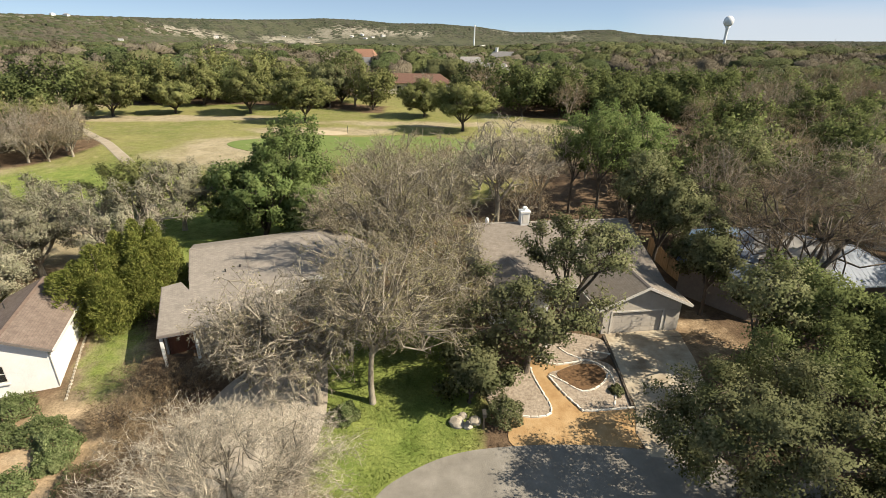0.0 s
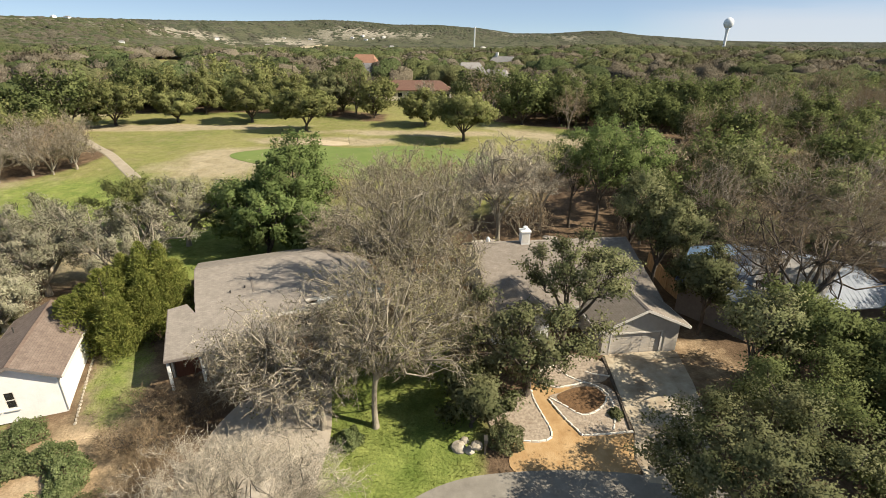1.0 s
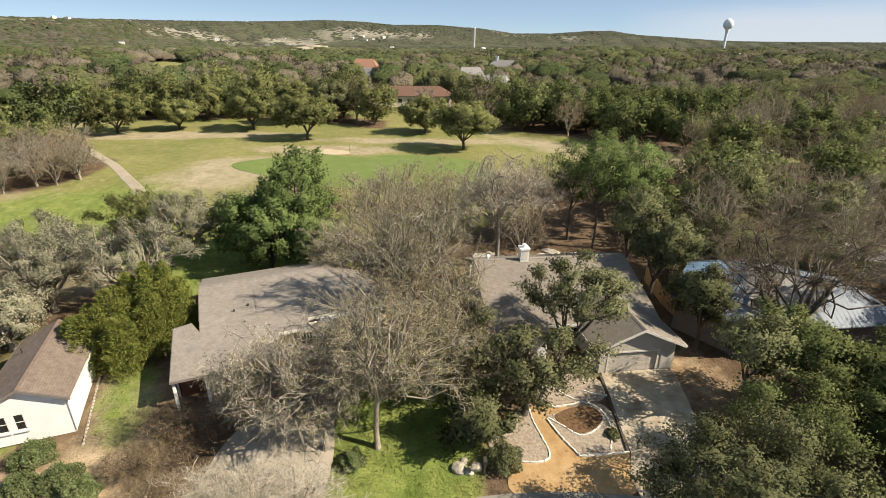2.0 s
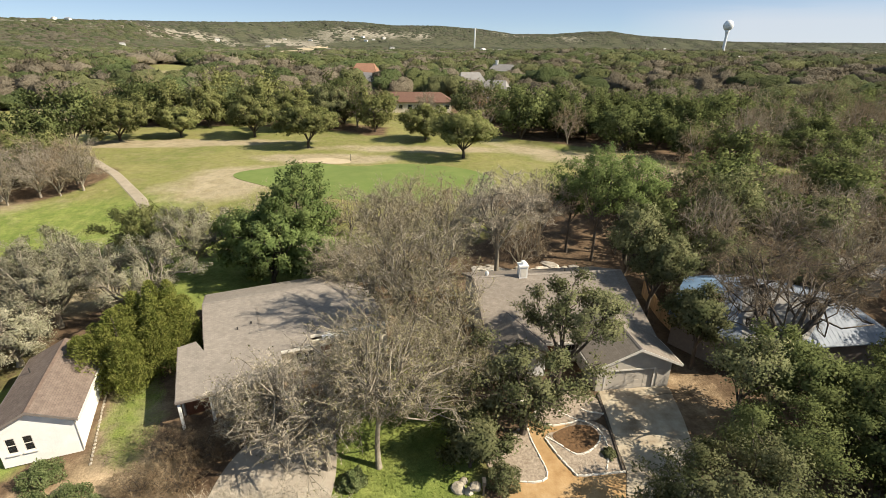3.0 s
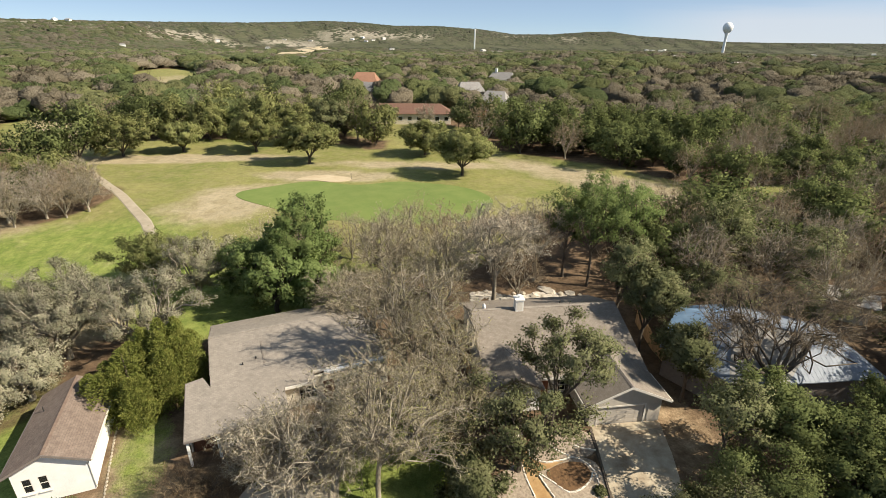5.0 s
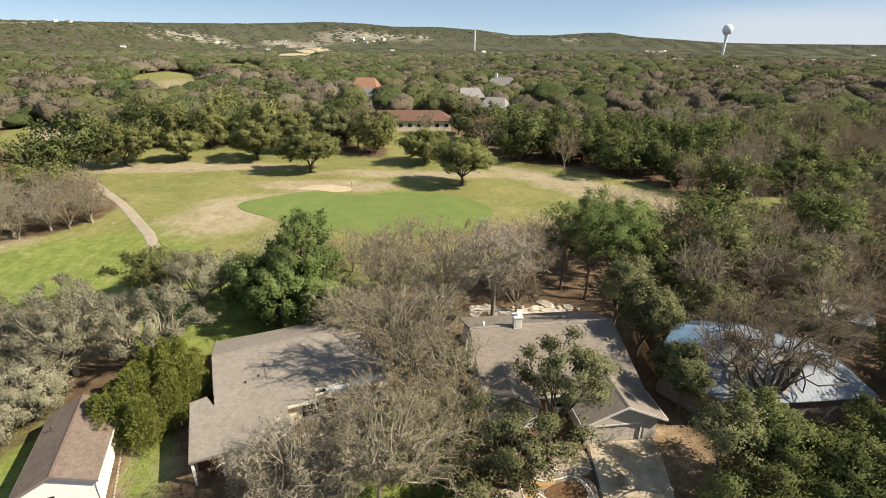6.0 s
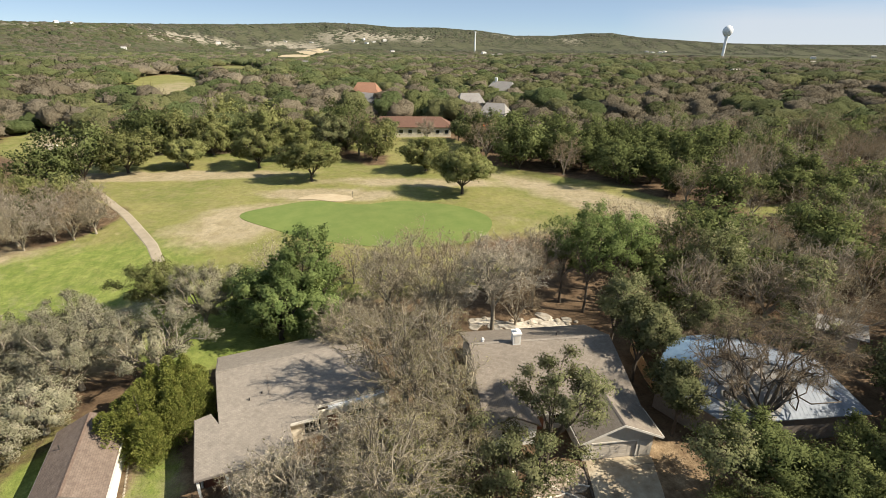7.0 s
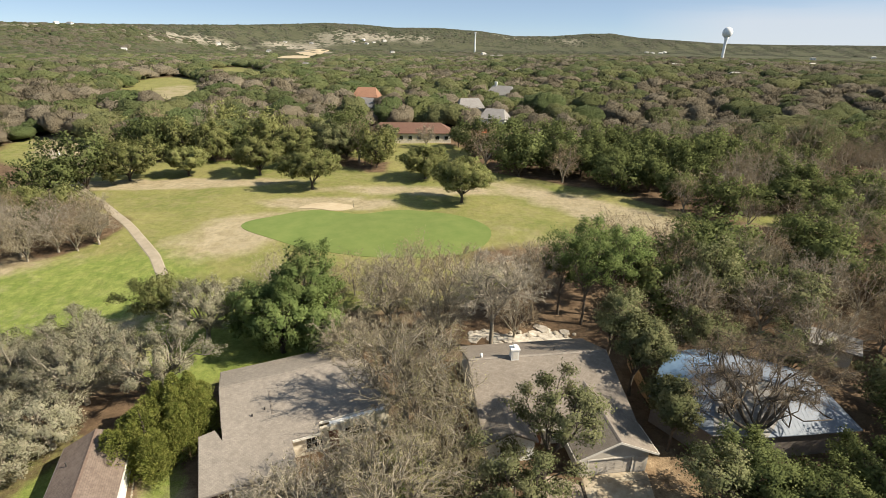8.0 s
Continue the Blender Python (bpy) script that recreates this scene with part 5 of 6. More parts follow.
oak(21.4, 28.6, 79, 9.4, 2.8, 2.6, 5.4, (.3, 0), trunk_r=.15, fork=4.6, lobes=14, dens=.4, label="slender live oak beside the drive")
oak(31.4, 28.6, 47, 6.8, 5.4, 4.6, 2.4, (0, 0), trunk_r=.3, dens=.8, leaf="oak_deep")
oak(38.0, 30.6, 48, 6.8, 5.0, 4.8, 2.2, (0, 0), trunk_r=.3, dens=.8, leaf="oak_deep")
oak(26.0, 17.2, 76, 8.0, 5.4, 4.6, 1.8, (0, 0), trunk_r=.28, dens=.9, leaf="oak_deep")
oak(29.5, 24.5, 49, 7.4, 4.8, 4.6, 1.8, (0, 0), trunk_r=.28, dens=.8, leaf="oak_deep")
oak(22.8, 37.6, 74, 9.0, 2.4, 2.4, 3.6, (-.5, -.5), trunk_r=.17, fork=2.8, lobes=17, dens=.75, label="slender live oak beside the garage")
oak(23.2, 41.2, 50, 7.0, 1.9, 1.9, 2.2, (.1, 0), trunk_r=.15, lobes=16, dens=.7)
oak(32.4, 51.4, 52, 7.8, 4.4, 4.0, 1.6, (0, 0), leaf="oak", trunk_r=.2, lobes=20, dens=.7, label="small live oak behind a metal roof")
oak(27.0, 53.0, 53, 6.4, 4.2, 4.0, 1.6, (0, 0), leaf="oak", trunk_r=.2, lobes=22, dens=.7, label="small live oak behind a metal roof")
oak(21.8, 46.0, 38, 11.0, 2.8, 4.0, 4.2, (.2, -.6), leaf="oak", trunk_r=.2, fork=3.6, lobes=20, dens=.9, label="leaning live oak between two roofs")
oak(47.5, 41.5, 77, 8.2, 4.8, 4.4, 1.4, (0, 0), trunk_r=.24, dens=.6, size=.12)
oak(56.0, 45.0, 78, 8.6, 5.2, 4.8, 1.4, (0, 0), trunk_r=.24, dens=.5, size=.13)
# raised to 12 m so that it shades the oaks beside it
oak(46.4, 36.4, 54, 12.0, 5.2, 4.8, 1.6, (0, 0), trunk_r=.26, dens=.7, size=.11, leaf="oak_deep")
oak(52.5, 39.5, 55, 8.8, 5.4, 5.0, 1.4, (0, 0), leaf="oak_dull", trunk_r=.26, dens=.6, size=.12)
oak(38.4, 63.0, 56, 11.4, 5.2, 4.8, 2.6, (0, 0), leaf="oak", trunk_r=.26, dens=.5, size=.13)
oak(46.5, 57.5, 57, 10.4, 5.4, 4.8, 1.4, (0, 0), leaf="oak", trunk_r=.26, dens=.5, size=.13)
oak(59.0, 50.5, 58, 10.0, 5.6, 5.2, 1.4, (0, 0), leaf="oak_dull", trunk_r=.26, dens=.5, size=.13)
oak(40.5, 48.0, 59, 8.2, 3.8, 3.6, 1.4, (.6, .6), leaf="oak", trunk_r=.2, lobes=20, dens=.6)
oak(20.4, 50.8, 51, 12.8, 3.2, 4.0, 5.2, (.2, -1.6), leaf="oak", trunk_r=.22, fork=4.4, dens=.85, lobes=20)
# oaks outside the view on the sun side, added to shade the right-hand oaks
for i, (x, y, h) in enumerate(((33.6, 21.6, 9.0), (39.0, 25.0, 12.0), (45.0, 28.8, 13.5), (36.0, 15.0, 10.4), (43.5, 19.5, 12.0), (30.5, 13.5, 8.6), (51.0, 32.5, 13.5))):
    oak(x, y, 160 + i, h, 4.8, 4.6, 1.8, (0, 0), leaf="oak_deep", trunk_r=.28, dens=.6)
for i, (x, y, h) in enumerate(((17.0, 63.0, 13.6), (19.8, 60.6, 15.2), (23.6, 62.4, 14.6), (27.0, 66.0, 13.6), (21.8, 66.4, 14.2))):
    oak(x, y, 60 + i, h, 4.2, 4.0, 5.6, (0, 0), leaf="oak_bright", trunk_r=.17, fork=5.2, label="tall slender oak at the rear of the garden", lobes=20, dens=.6)
for x, y, seed, top, r, low in ((-23.6, 55.2, 72, 9.4, 4.6, .3), (-20.4, 53.4, 70, 11.6, 5.4, .3), (-15.4, 53.2, 75, 8.4, 4.0, .3), (-17.6, 56.6, 71, 15.0, 5.0, 2.0)):
    oak(x, y, seed, top, r, r * .9, low, (0, 0), leaf="oak_bright", trunk_r=.3, fork=max(1.2, low * .8), label="dense fresh green oak behind the house", dens=1.0, size=.125, ragged=.18, lobes=34, lobe_r=.24)
GREY = "live oak grey with lichen and ball moss"
for i, (x, y, top, rx, ry, low, off) in enumerate(((-39.0, 43.0, 9.2, 5.8, 5.0, 1.8, (0, 0)), (-31.4, 44.4, 10.0, 6.2, 4.8, 1.8, (0, 0)), (-38.2, 36.6, 6.6, 4.6, 4.2, 1.2, (0, 0)),
                                                   (-31.4, 56.0, 9.8, 5.7, 5.2, 2.2, (1.2, -.4)), (-47.0, 44.0, 8.6, 5.8, 5.0, 1.6, (0, 0)), (-43.0, 48.6, 8.8, 5.4, 4.8, 1.8, (0, 0)), (-45.0, 37.4, 6.8, 4.6, 4.2, 1.2, (0, 0)), (-40.0, 32.0, 6.2, 4.4, 4.0, 1.0, (0, 0)))):
    tree("live_oak", x, y, GREY, "oak", 80 + i, top, rx, ry, low, low * .7, .3, off, "grey live oaks", "grey_oak", "bark", per=84, size=.07, scatter=.24, ragged=.2, lobe_r=.2, thick=1.3,
         twig="twig_pale", twig_per=10, twig_len=.4, limbs=7, lobes=40, tips=7)
oak(-38.2, 59.4, 90, 8.2, 4.8, 4.6, 1.2, leaf="oak_dull", trunk_r=.24)
oak(-70.5, 88.6, 91, 7.0, 5.2, 4.6, 1.6, leaf="oak_dull", trunk_r=.28)
oak(-80.5, 88.5, 92, 8.0, 5.2, 4.6, 1.6, leaf="oak_dull", trunk_r=.28)
# oaks out on the golf course
for i, (x, y, top, rx, low) in enumerate(((3.9, 105.2, 9.6, 7.2, 2.6), (-5.0, 125.0, 8.4, 6.4, .8), (-31.4, 113.8, 9.8, 7.0, 2.4), (-48.2, 125.8, 9.6, 6.6, 1.6), (-66.0, 124.4, 7.4, 5.4, 1.4), (-78.0, 118.6, 11.0, 8.8, .5),
                                         (-31.5, 139.0, 11.0, 6.6, .8), (-65.8, 139.5, 11.4, 6.2, .8), (-36.0, 149.0, 10.2, 5.8, .6), (-41.0, 136.5, 10.6, 6.4, .8))):
    oak(x, y, 100 + i, top * 1.1, rx * 1.12, rx * 1.06, low, leaf="oak" if i in (6, 8) else "oak_dull", trunk_r=.32, fork=max(1.2, low * .7), label="spreading live oak on the golf course", dens=.72, size=.19, scatter=.36, lobe_r=.25, ragged=.12, lobes=40)
# dark row along the far side of the fairway
for i, (x, y, top, r) in enumerate(((24.5, 149.0, 9.0, 6.0), (22.0, 137.5, 10.0, 6.4), (29.6, 130.6, 10.4, 6.4), (36.2, 128.2, 9.6, 6.0), (42.2, 121.4, 10.6, 6.6), (48.6, 113.6, 9.4, 5.6), (57.4, 121.0, 11.6, 6.8), (50.5, 104.0, 7.6, 4.6), (77.0, 105.0, 9.6, 6.2), (70.5, 98.5, 7.4, 4.8))):
    oak(x, y, 130 + i, top, r, r * .95, .7, leaf="oak_deep", trunk_r=.28, fork=1.2, label="dark green live oak along the fairway edge", dens=.5, size=.2, scatter=.42, lobe_r=.27, ragged=.18, lobes=30)
for i, (x, y, top, r) in enumerate(((67.2, 113.5, 10.4, 6.2), (62.0, 104.0, 9.0, 5.4), (84.0, 112.0, 10.6, 6.4))):
    bare(x, y, 145 + i, top, r, r * .95, 1.2, (0, 0), "twig_brown", trunk_r=.24, dens=.7, twig_w=.03, label="bare brown-twigged tree along the fairway edge")

oak(-19.0, 158.5, 120, 7.4, 4.6, 4.2, 1.6, leaf="oak", trunk_r=.24, fork=1.4, dens=.4, size=.22, scatter=.45, label="live oak before a red-brown roof")
bare(-6.0, 159.0, 121, 8.0, 4.4, 4.0, 1.6, twig="twig", trunk_r=.2, dens=.45, twig_w=.03, label="bare tree before a red-brown roof")
oak(4.5, 160.0, 122, 7.4, 3.4, 3.0, 1.4, leaf="oak", trunk_r=.2, fork=1.2, dens=.3, size=.22, scatter=.45, label="live oak before a red-brown roof")


def cedar(x, y, seed, top, r, low=.2):
    """An evergreen with upright tufts, dense to the ground."""
    rng = np.random.default_rng(seed)
    t = thing("cedar_tree", pose(x, y, gz(x, y)), "dense yellow-green cedar beside a white house", "tree", "cedars")
    part("trunk", tube([(0, 0, -.3), (.1, 0, top * .5), (0, 0, top * .9)], [.22, .14, .04], 7), M["bark_dark"], t)
    n = 38000
    # several upright masses side by side
    k = 13
    ca, cr = np.arange(k) * 2.4 + rng.uniform(-.4, .4, k), r * np.sqrt(np.arange(k) / k) * .8
    cx, cy, ch, cw = np.cos(ca) * cr, np.sin(ca) * cr, rng.uniform(.78, 1.0, k) * (1 - .42 * (cr / r) ** 1.5), r * rng.uniform(.3, .46, k)
    own = rng.integers(0, k, n)
    h = rng.uniform(0, 1, n)
    a = rng.uniform(0, 2 * np.pi, n)
    lump = 1 + .2 * np.sin(a * 3 + h * 9 + own) + .13 * np.sin(a * 5 - h * 17 + own * 2)
    rr = cw[own] * np.sqrt(np.clip(1 - h ** 2.2, 0, 1)) * lump * rng.uniform(0, 1, n) ** .3
    p = np.stack([cx[own] + np.cos(a) * rr, cy[own] + np.sin(a) * rr, low + h * ch[own] * (top - low)], 1)
    d = np.stack([np.cos(a) * .55, np.sin(a) * .55, np.full(n, .75)], 1) + unit(rng, n) * .7
    d /= np.linalg.norm(d, axis=1, keepdims=True)
    L, w = rng.uniform(.12, .27, n)[:, None], rng.uniform(.033, .066, n)[:, None]
    s = np.cross(d, unit(rng, n))
    s /= np.linalg.norm(s, axis=1, keepdims=True)
    v = np.stack([p - s * w - d * L * .2, p + s * w - d * L * .2, p + d * L], 1).reshape(-1, 3)
    part("foliage", mesh_from("foliage", v, np.arange(n * 3).reshape(n, 3), M["cedar"]), None, t)
    return t


cedar(-27.3, 34.9, 1, 7.2, 3.6)
cedar(-25.9, 38.4, 2, 8.4, 3.4)


def shrub(x, y, seed, r, h, leaf="shrub", label="rounded green shrub", n=4600, size=.064):
    rng = np.random.default_rng(seed)
    t = thing("shrub", pose(x, y, gz(x, y)), label, "shrub", "shrubs")
    d = unit(rng, n)
    d[:, 2] = np.abs(d[:, 2])
    lump = 1 + .22 * np.sin(d[:, 0] * 6 + seed) * np.sin(d[:, 1] * 5 + seed * 2) + .12 * np.sin(d[:, 2] * 9 + d[:, 0] * 7)
    p = d * np.array([r, r, h]) * (lump * rng.uniform(.55, 1, n) ** .5)[:, None]
    nor = d * .7 + unit(rng, n) * .8
    nor /= np.linalg.norm(nor, axis=1, keepdims=True)
    a = np.cross(nor, unit(rng, n))
    a /= np.linalg.norm(a, axis=1, keepdims=True)
    b = np.cross(nor, a)
    s = size * rng.uniform(.6, 1.4, n)[:, None]
    v = np.stack([p - a * s, p + b * s * .6, p + a * s, p - b * s * .6], 1).reshape(-1, 3)
    stems = [tube([(0, 0, -.1), (math.cos(q) * r * .3, math.sin(q) * r * .3, h * .5), (math.cos(q) * r * .7, math.sin(q) * r * .7, h * .75)], [.04, .03, .01], 4) for q in (0.3, 1.6, 2.8, 4.1, 5.3)]
    part("stems", join(*stems), M["bark_dark"], t)
    part("foliage", mesh_from("foliage", v, np.arange(n)[:, None] * 4 + np.array([[0, 1, 2, 3]]), M[leaf]), None, t)
    return t


for i, (x, y, r, h) in enumerate(((-27.6, 25.0, 1.3, 1.2), (-26.6, 22.6, 1.2, 1.0), (-24.5, 23.3, 1.2, 1.1), (-22.6, 22.2, 1.25, 1.2), (-22.2, 21.0, .9, .8), (-23.2, 19.0, 1.3, 1.1), (-25.6, 18.4, 1.2, 1.0), (-19.9, 19.9, 1.1, .8))):
    shrub(x, y, 200 + i, r, h, label="spreading green shrub on bare soil")
shrub(4.3, 25.2, 210, 1.2, 1.6, "oak", "rounded evergreen bush beside the gravel bed")
shrub(-6.0, 25.0, 211, .9, .8, label="small green bush at a tree foot")
shrub(-2.2, 38.2, 214, 1.5, 1.9, "cedar", "rounded yellow-green bush between the houses")
shrub(-12.0, 50.4, 215, 1.9, 2.6, "cedar", "bright yellow-green bush behind the house")
shrub(-9.6, 32.6, 216, 1.0, 1.2, "red_leaves", "red-brown bush at the house corner")
shrub(12.4, 27.6, 212, .5, .5, "oak", "small round bush in gravel", 2600)
shrub(8.6, 33.4, 213, 1.0, 1.2, "oak", "dark bush before the house wall")
for i, (x, y, r, h) in enumerate(((-19.4, 26.6, 2.4, 2.8), (-17.8, 24.4, 2.2, 2.3), (-20.2, 24.0, 1.9, 1.8), (-17.4, 21.6, 2.0, 1.8), (-18.8, 19.2, 1.7, 1.4), (-16.9, 26.6, 1.8, 2.2))):
    tree("dry_shrub", x, y, "brown leafless shrub thicket", "shrub", 220 + i, h, r, r, .3, .4, .07, (0, 0), "dry shrubs", None, "bark_dark", twig="dry_shrub", twig_per=22, twig_len=.5, twig_w=.010,
         limbs=6, lobes=22, tips=8, category="shrub")


# ---- trees of the middle distance: a few grown once, then copied ----
def stock(kind, seed, leaf=None, twig=None, top=10.0, r=5.0, low=2.0, tag=("", "")):
    if leaf:
        t = tree(kind, 0, 0, tag[0], "", seed, top, r, r * .9, low, low * .8, .26, (0, 0), tag[1], leaf, "bark_dark", per=22, size=.24, scatter=.5,
                 limbs=6, lobes=26, tips=7, lobe_r=.27, ragged=.26, sides=(6, 4, 3, 3), bare_tips=False, m=pose(0, 0, 0))
    else:
        t = tree(kind, 0, 0, tag[0], "", seed, top, r, r * .9, low, low * .8, .22, (0, 0), tag[1], None, "bark", twig=twig, twig_per=15, twig_len=.8, twig_w=.026, plain=True,
                 limbs=6, lobes=28, tips=8, sides=(6, 4, 3, 3), bare_tips=False, m=pose(0, 0, 0))
    return t


OAKS = [stock("live_oak", 300 + i, leaf=l, top=h, r=r, low=lo, tag=("live oak with a rounded olive green crown", "mid-distance oaks"))
        for i, (l, h, r, lo) in enumerate((("oak_deep", 9.6, 6.2, .8), ("oak_dull", 8.8, 6.6, .7), ("oak_dull", 10, 5.6, .8), ("oak_deep", 8.6, 6.6, .7), ("oak_dull", 9.6, 5.6, .9)))]
BARES = [stock("bare_tree", 320 + i, twig=w, top=h, r=r, low=lo, tag=("bare leafless tree with a brown-grey haze of twigs", "mid-distance bare trees"))
         for i, (w, h, r, lo) in enumerate((("twig_brown", 10, 5.6, 1.2), ("twig", 9.2, 6.0, 1.0), ("twig_brown", 10.5, 5.6, 1.4)))]

rng = random.Random(5)
placed = [(o.location.x, o.location.y) for o in bpy.data.objects if o.parent is None and o.name.split(".")[0] in ("bare_tree", "live_oak", "cedar_tree") and abs(o.location.x) + abs(o.location.y) > 1]
HOUSES_FAR = [(-35, 228, 10), (-31, 211, 9), (-31, 197, 6), (-26, 176, 11), (-13, 176, 12), (1, 176, 10), (-22, 163, 9), (-8, 163, 9), (9, 165, 9), (16, 172, 9), (18, 186, 9), (10, 207, 9), (10, 196, 7), (28, 256, 10), (27, 242, 8), (172, 278, 9), (-13, 152, 9)]


def free(x, y, gap):
    if any((x - a) ** 2 + (y - b) ** 2 < gap * gap for a, b in placed):
        return False
    if any((x - a) ** 2 + (y - b) ** 2 < (c + 2) ** 2 for a, b, c in HOUSES_FAR):
        return False
    return True


first = {}
count = 0
REAR = [(-13.5, 67), (-4, 69.5), (5.5, 70), (10, 57.5), (-21, 66), (25, 58), (36, 52), (37, 57.5), (29, 71), (36, 68), (44, 64), (57, 54), (60, 62), (52, 68), (66, 56), (62, 47), (68, 66), (-82, 74), (-88, 84), (27, 50.5), (-26, 68), (33, 74), (40, 72.5), (47, 71.5), (27, 76), (38.5, 78), (45.5, 77), (53, 74), (31, 80), (59, 70), (22, 74.5)]
REAR += [(-63.5, 78), (-69.5, 74.5), (-74.5, 73.5), (-64, 83), (-68.5, 86), (-73, 83.5), (-79, 84), (-72, 89.5), (-77.5, 89), (-83, 86), (-86, 77)]
for attempt in range(9000):
    if count >= 272:
        break
    if attempt < len(REAR):
        x, y = REAR[attempt]
        placed.append((x, y))
        src = rng.choice([OAKS[0], OAKS[3]] if x > 0 else OAKS) if (x > 24 and 53 < y < 80 and rng.random() < .25) or (x < -40 and rng.random() < .5) else rng.choice(BARES)
        s = rng.uniform(.85, 1.05) if x > 8 and y > 60 else rng.uniform(.7, .92)
        m = pose(x, y, gz(x, y) - .1, 0, 0, rng.uniform(0, 360)) @ Matrix.Diagonal((s, s, s, 1))
        if src not in first:
            first[src] = 1
            src.matrix_basis = m
            src["_at"] = 1
        else:
            copy_thing(src, m @ Matrix.Diagonal((1 / src.scale.x, 1 / src.scale.y, 1 / src.scale.z, 1)))
        count += 1
        continue
    y = rng.uniform(48, 160)
    x = rng.uniform(-1.02 * y - 22, 1.02 * y + 26)
    if math.hypot(x, y) < 46 or (-50 < x < 26 and y < (74 if x < -30 else 97)) or math.hypot(x - 46, y - 50) < 8 or float(golf(np.array([x]), np.array([y]))[0]) > .35:
        continue
    if -158 < x < -86 and 96 < y < 150:
        continue
    if x < -28 and y < 98 and not (x < -58 - (y - 70) * .4 and y > 64):
        continue
    gap = 4.6 if x > 20 and y < 100 else 7.0
    if not free(x, y, gap):
        continue
    placed.append((x, y))
    # mostly bare on the right, mostly oak on the left and far side
    p_bare = .22 if y > 100 and x < 58 else .72 if x > 46 else .6 if x > 20 else .2
    src = rng.choice(BARES) if rng.random() < p_bare else rng.choice([OAKS[0], OAKS[3]] if x > 15 else OAKS)
    s = rng.uniform(.68, .95) if y < 100 and x > 20 else rng.uniform(.85, 1.2) if y < 110 else rng.uniform(.95, 1.4)
    m = pose(x, y, gz(x, y) - .1, 0, 0, rng.uniform(0, 360)) @ Matrix.Diagonal((s, s, s * rng.uniform(.9, 1.1), 1))
    if src not in first:
        first[src] = 1
        src.matrix_basis = m
        src["_at"] = 1
    else:
        copy_thing(src, m @ Matrix.Diagonal((1 / src.scale.x, 1 / src.scale.y, 1 / src.scale.z, 1)))
    count += 1
for o in list(bpy.data.objects):
    if "_at" in o:
        del o["_at"]


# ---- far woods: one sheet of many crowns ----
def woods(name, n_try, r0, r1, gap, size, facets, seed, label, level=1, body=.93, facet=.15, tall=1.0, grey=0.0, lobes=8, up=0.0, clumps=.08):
    rs = np.random.default_rng(seed)
    rad = np.sqrt(rs.uniform(r0 ** 2, r1 ** 2, n_try))
    ang = np.radians(rs.uniform(-53, 53, n_try))
    x, y = rad * np.sin(ang), rad * np.cos(ang)
    g = golf(x, y)
    ok = (g < .35) & ((r0 > 200) | (y > np.where(np.abs(x + 6) < 30, 184, 152)))
    if r0 >= 1500:
        bear = np.degrees(ang)
        ok &= (rad < np.interp(bear, RB, RD) * 1.04) & (np.abs(bear) < 45) & ((bear < 19) | (rad > 1900))
    for a, b, c in HOUSES_FAR:
        ok &= (x - a) ** 2 + (y - b) ** 2 > (c + 1) ** 2
    for a, b, c, d, e in OPENINGS:
        ok &= (blob(x, y, a, b, c, d, e, .3) < .5) | (rs.uniform(size=n_try) < .3)
    for a, b, c, d, e in CUTS:
        ok &= blob(x, y, a, b, c, d, e, .3) < .4
    x, y = x[ok], y[ok]
    # thin out by a grid so that crowns keep their distance
    cell = {}
    keepers = []
    for i, key in enumerate(zip((x // gap).astype(int).tolist(), (y // gap).astype(int).tolist())):
        if key not in cell:
            cell[key] = 1
            keepers.append(i)
    x, y = x[keepers], y[keepers]
    n = len(x)
    z = ground(x, y)
    r = size * rs.uniform(.58, 1.36, n)
    hgt = r * rs.uniform(.8, 1.1, n) * tall
    cz = z + hgt * (.52 if level > 1 else .2)
    pal = np.array([(.074, .087, .036), (.100, .105, .046), (.066, .084, .033), (.116, .099, .070), (.132, .113, .081), (.146, .126, .093), (.086, .097, .039)])
    # groves of one kind
    grove = np.sin(x * .021 + 1.3) * np.sin(y * .017 + .4) + .5 * np.sin(x * .05 - y * .043)
    barep = np.clip((.46 if r0 < 300 else .36) + .3 * grove + .14 * (x > 0), .1, .8)
    isb = rs.uniform(size=n) < barep
    tint = np.where(isb[:, None], pal[rs.integers(3, 6, n)], pal[rs.choice([0, 1, 2, 6, 1], n)]) * rs.uniform(.88, 1.14, n)[:, None]
    # grey blends distance haze into the crown tint, more for farther rings
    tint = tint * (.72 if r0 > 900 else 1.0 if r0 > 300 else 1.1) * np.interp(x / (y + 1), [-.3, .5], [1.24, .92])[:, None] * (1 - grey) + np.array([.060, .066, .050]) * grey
    # each crown is a cluster of rounded lobes
    lc = unit(rs, n * lobes).reshape(n, lobes, 3) * rs.uniform(.35, .66, (n, lobes, 1))
    lc[..., 2] = np.abs(lc[..., 2]) * .95 - .1
    lr = rs.uniform(.34, .56, (n, lobes))

    def reach(u):
        """How far the cluster reaches in each direction, and from which lobe."""
        dot = np.einsum("nkc,nlc->nkl", u, lc)
        disc = lr[:, None, :] ** 2 - (lc ** 2).sum(2)[:, None, :] + dot ** 2
        far = np.where(disc > 0, dot + np.sqrt(np.maximum(disc, 0)), .4)
        return np.maximum(far.max(2), .42), far.argmax(2)
    sc = np.stack([r, r, hgt], 1)[:, None, :]
    base = np.stack([x, y, cz], 1)[:, None, :]
    verts, faces, cols, nors, o = [], [], [], [], 0

    def add(v, f, tone, nor):
        nonlocal o
        verts.append(v), faces.append(f + o), cols.append(tone), nors.append(nor)
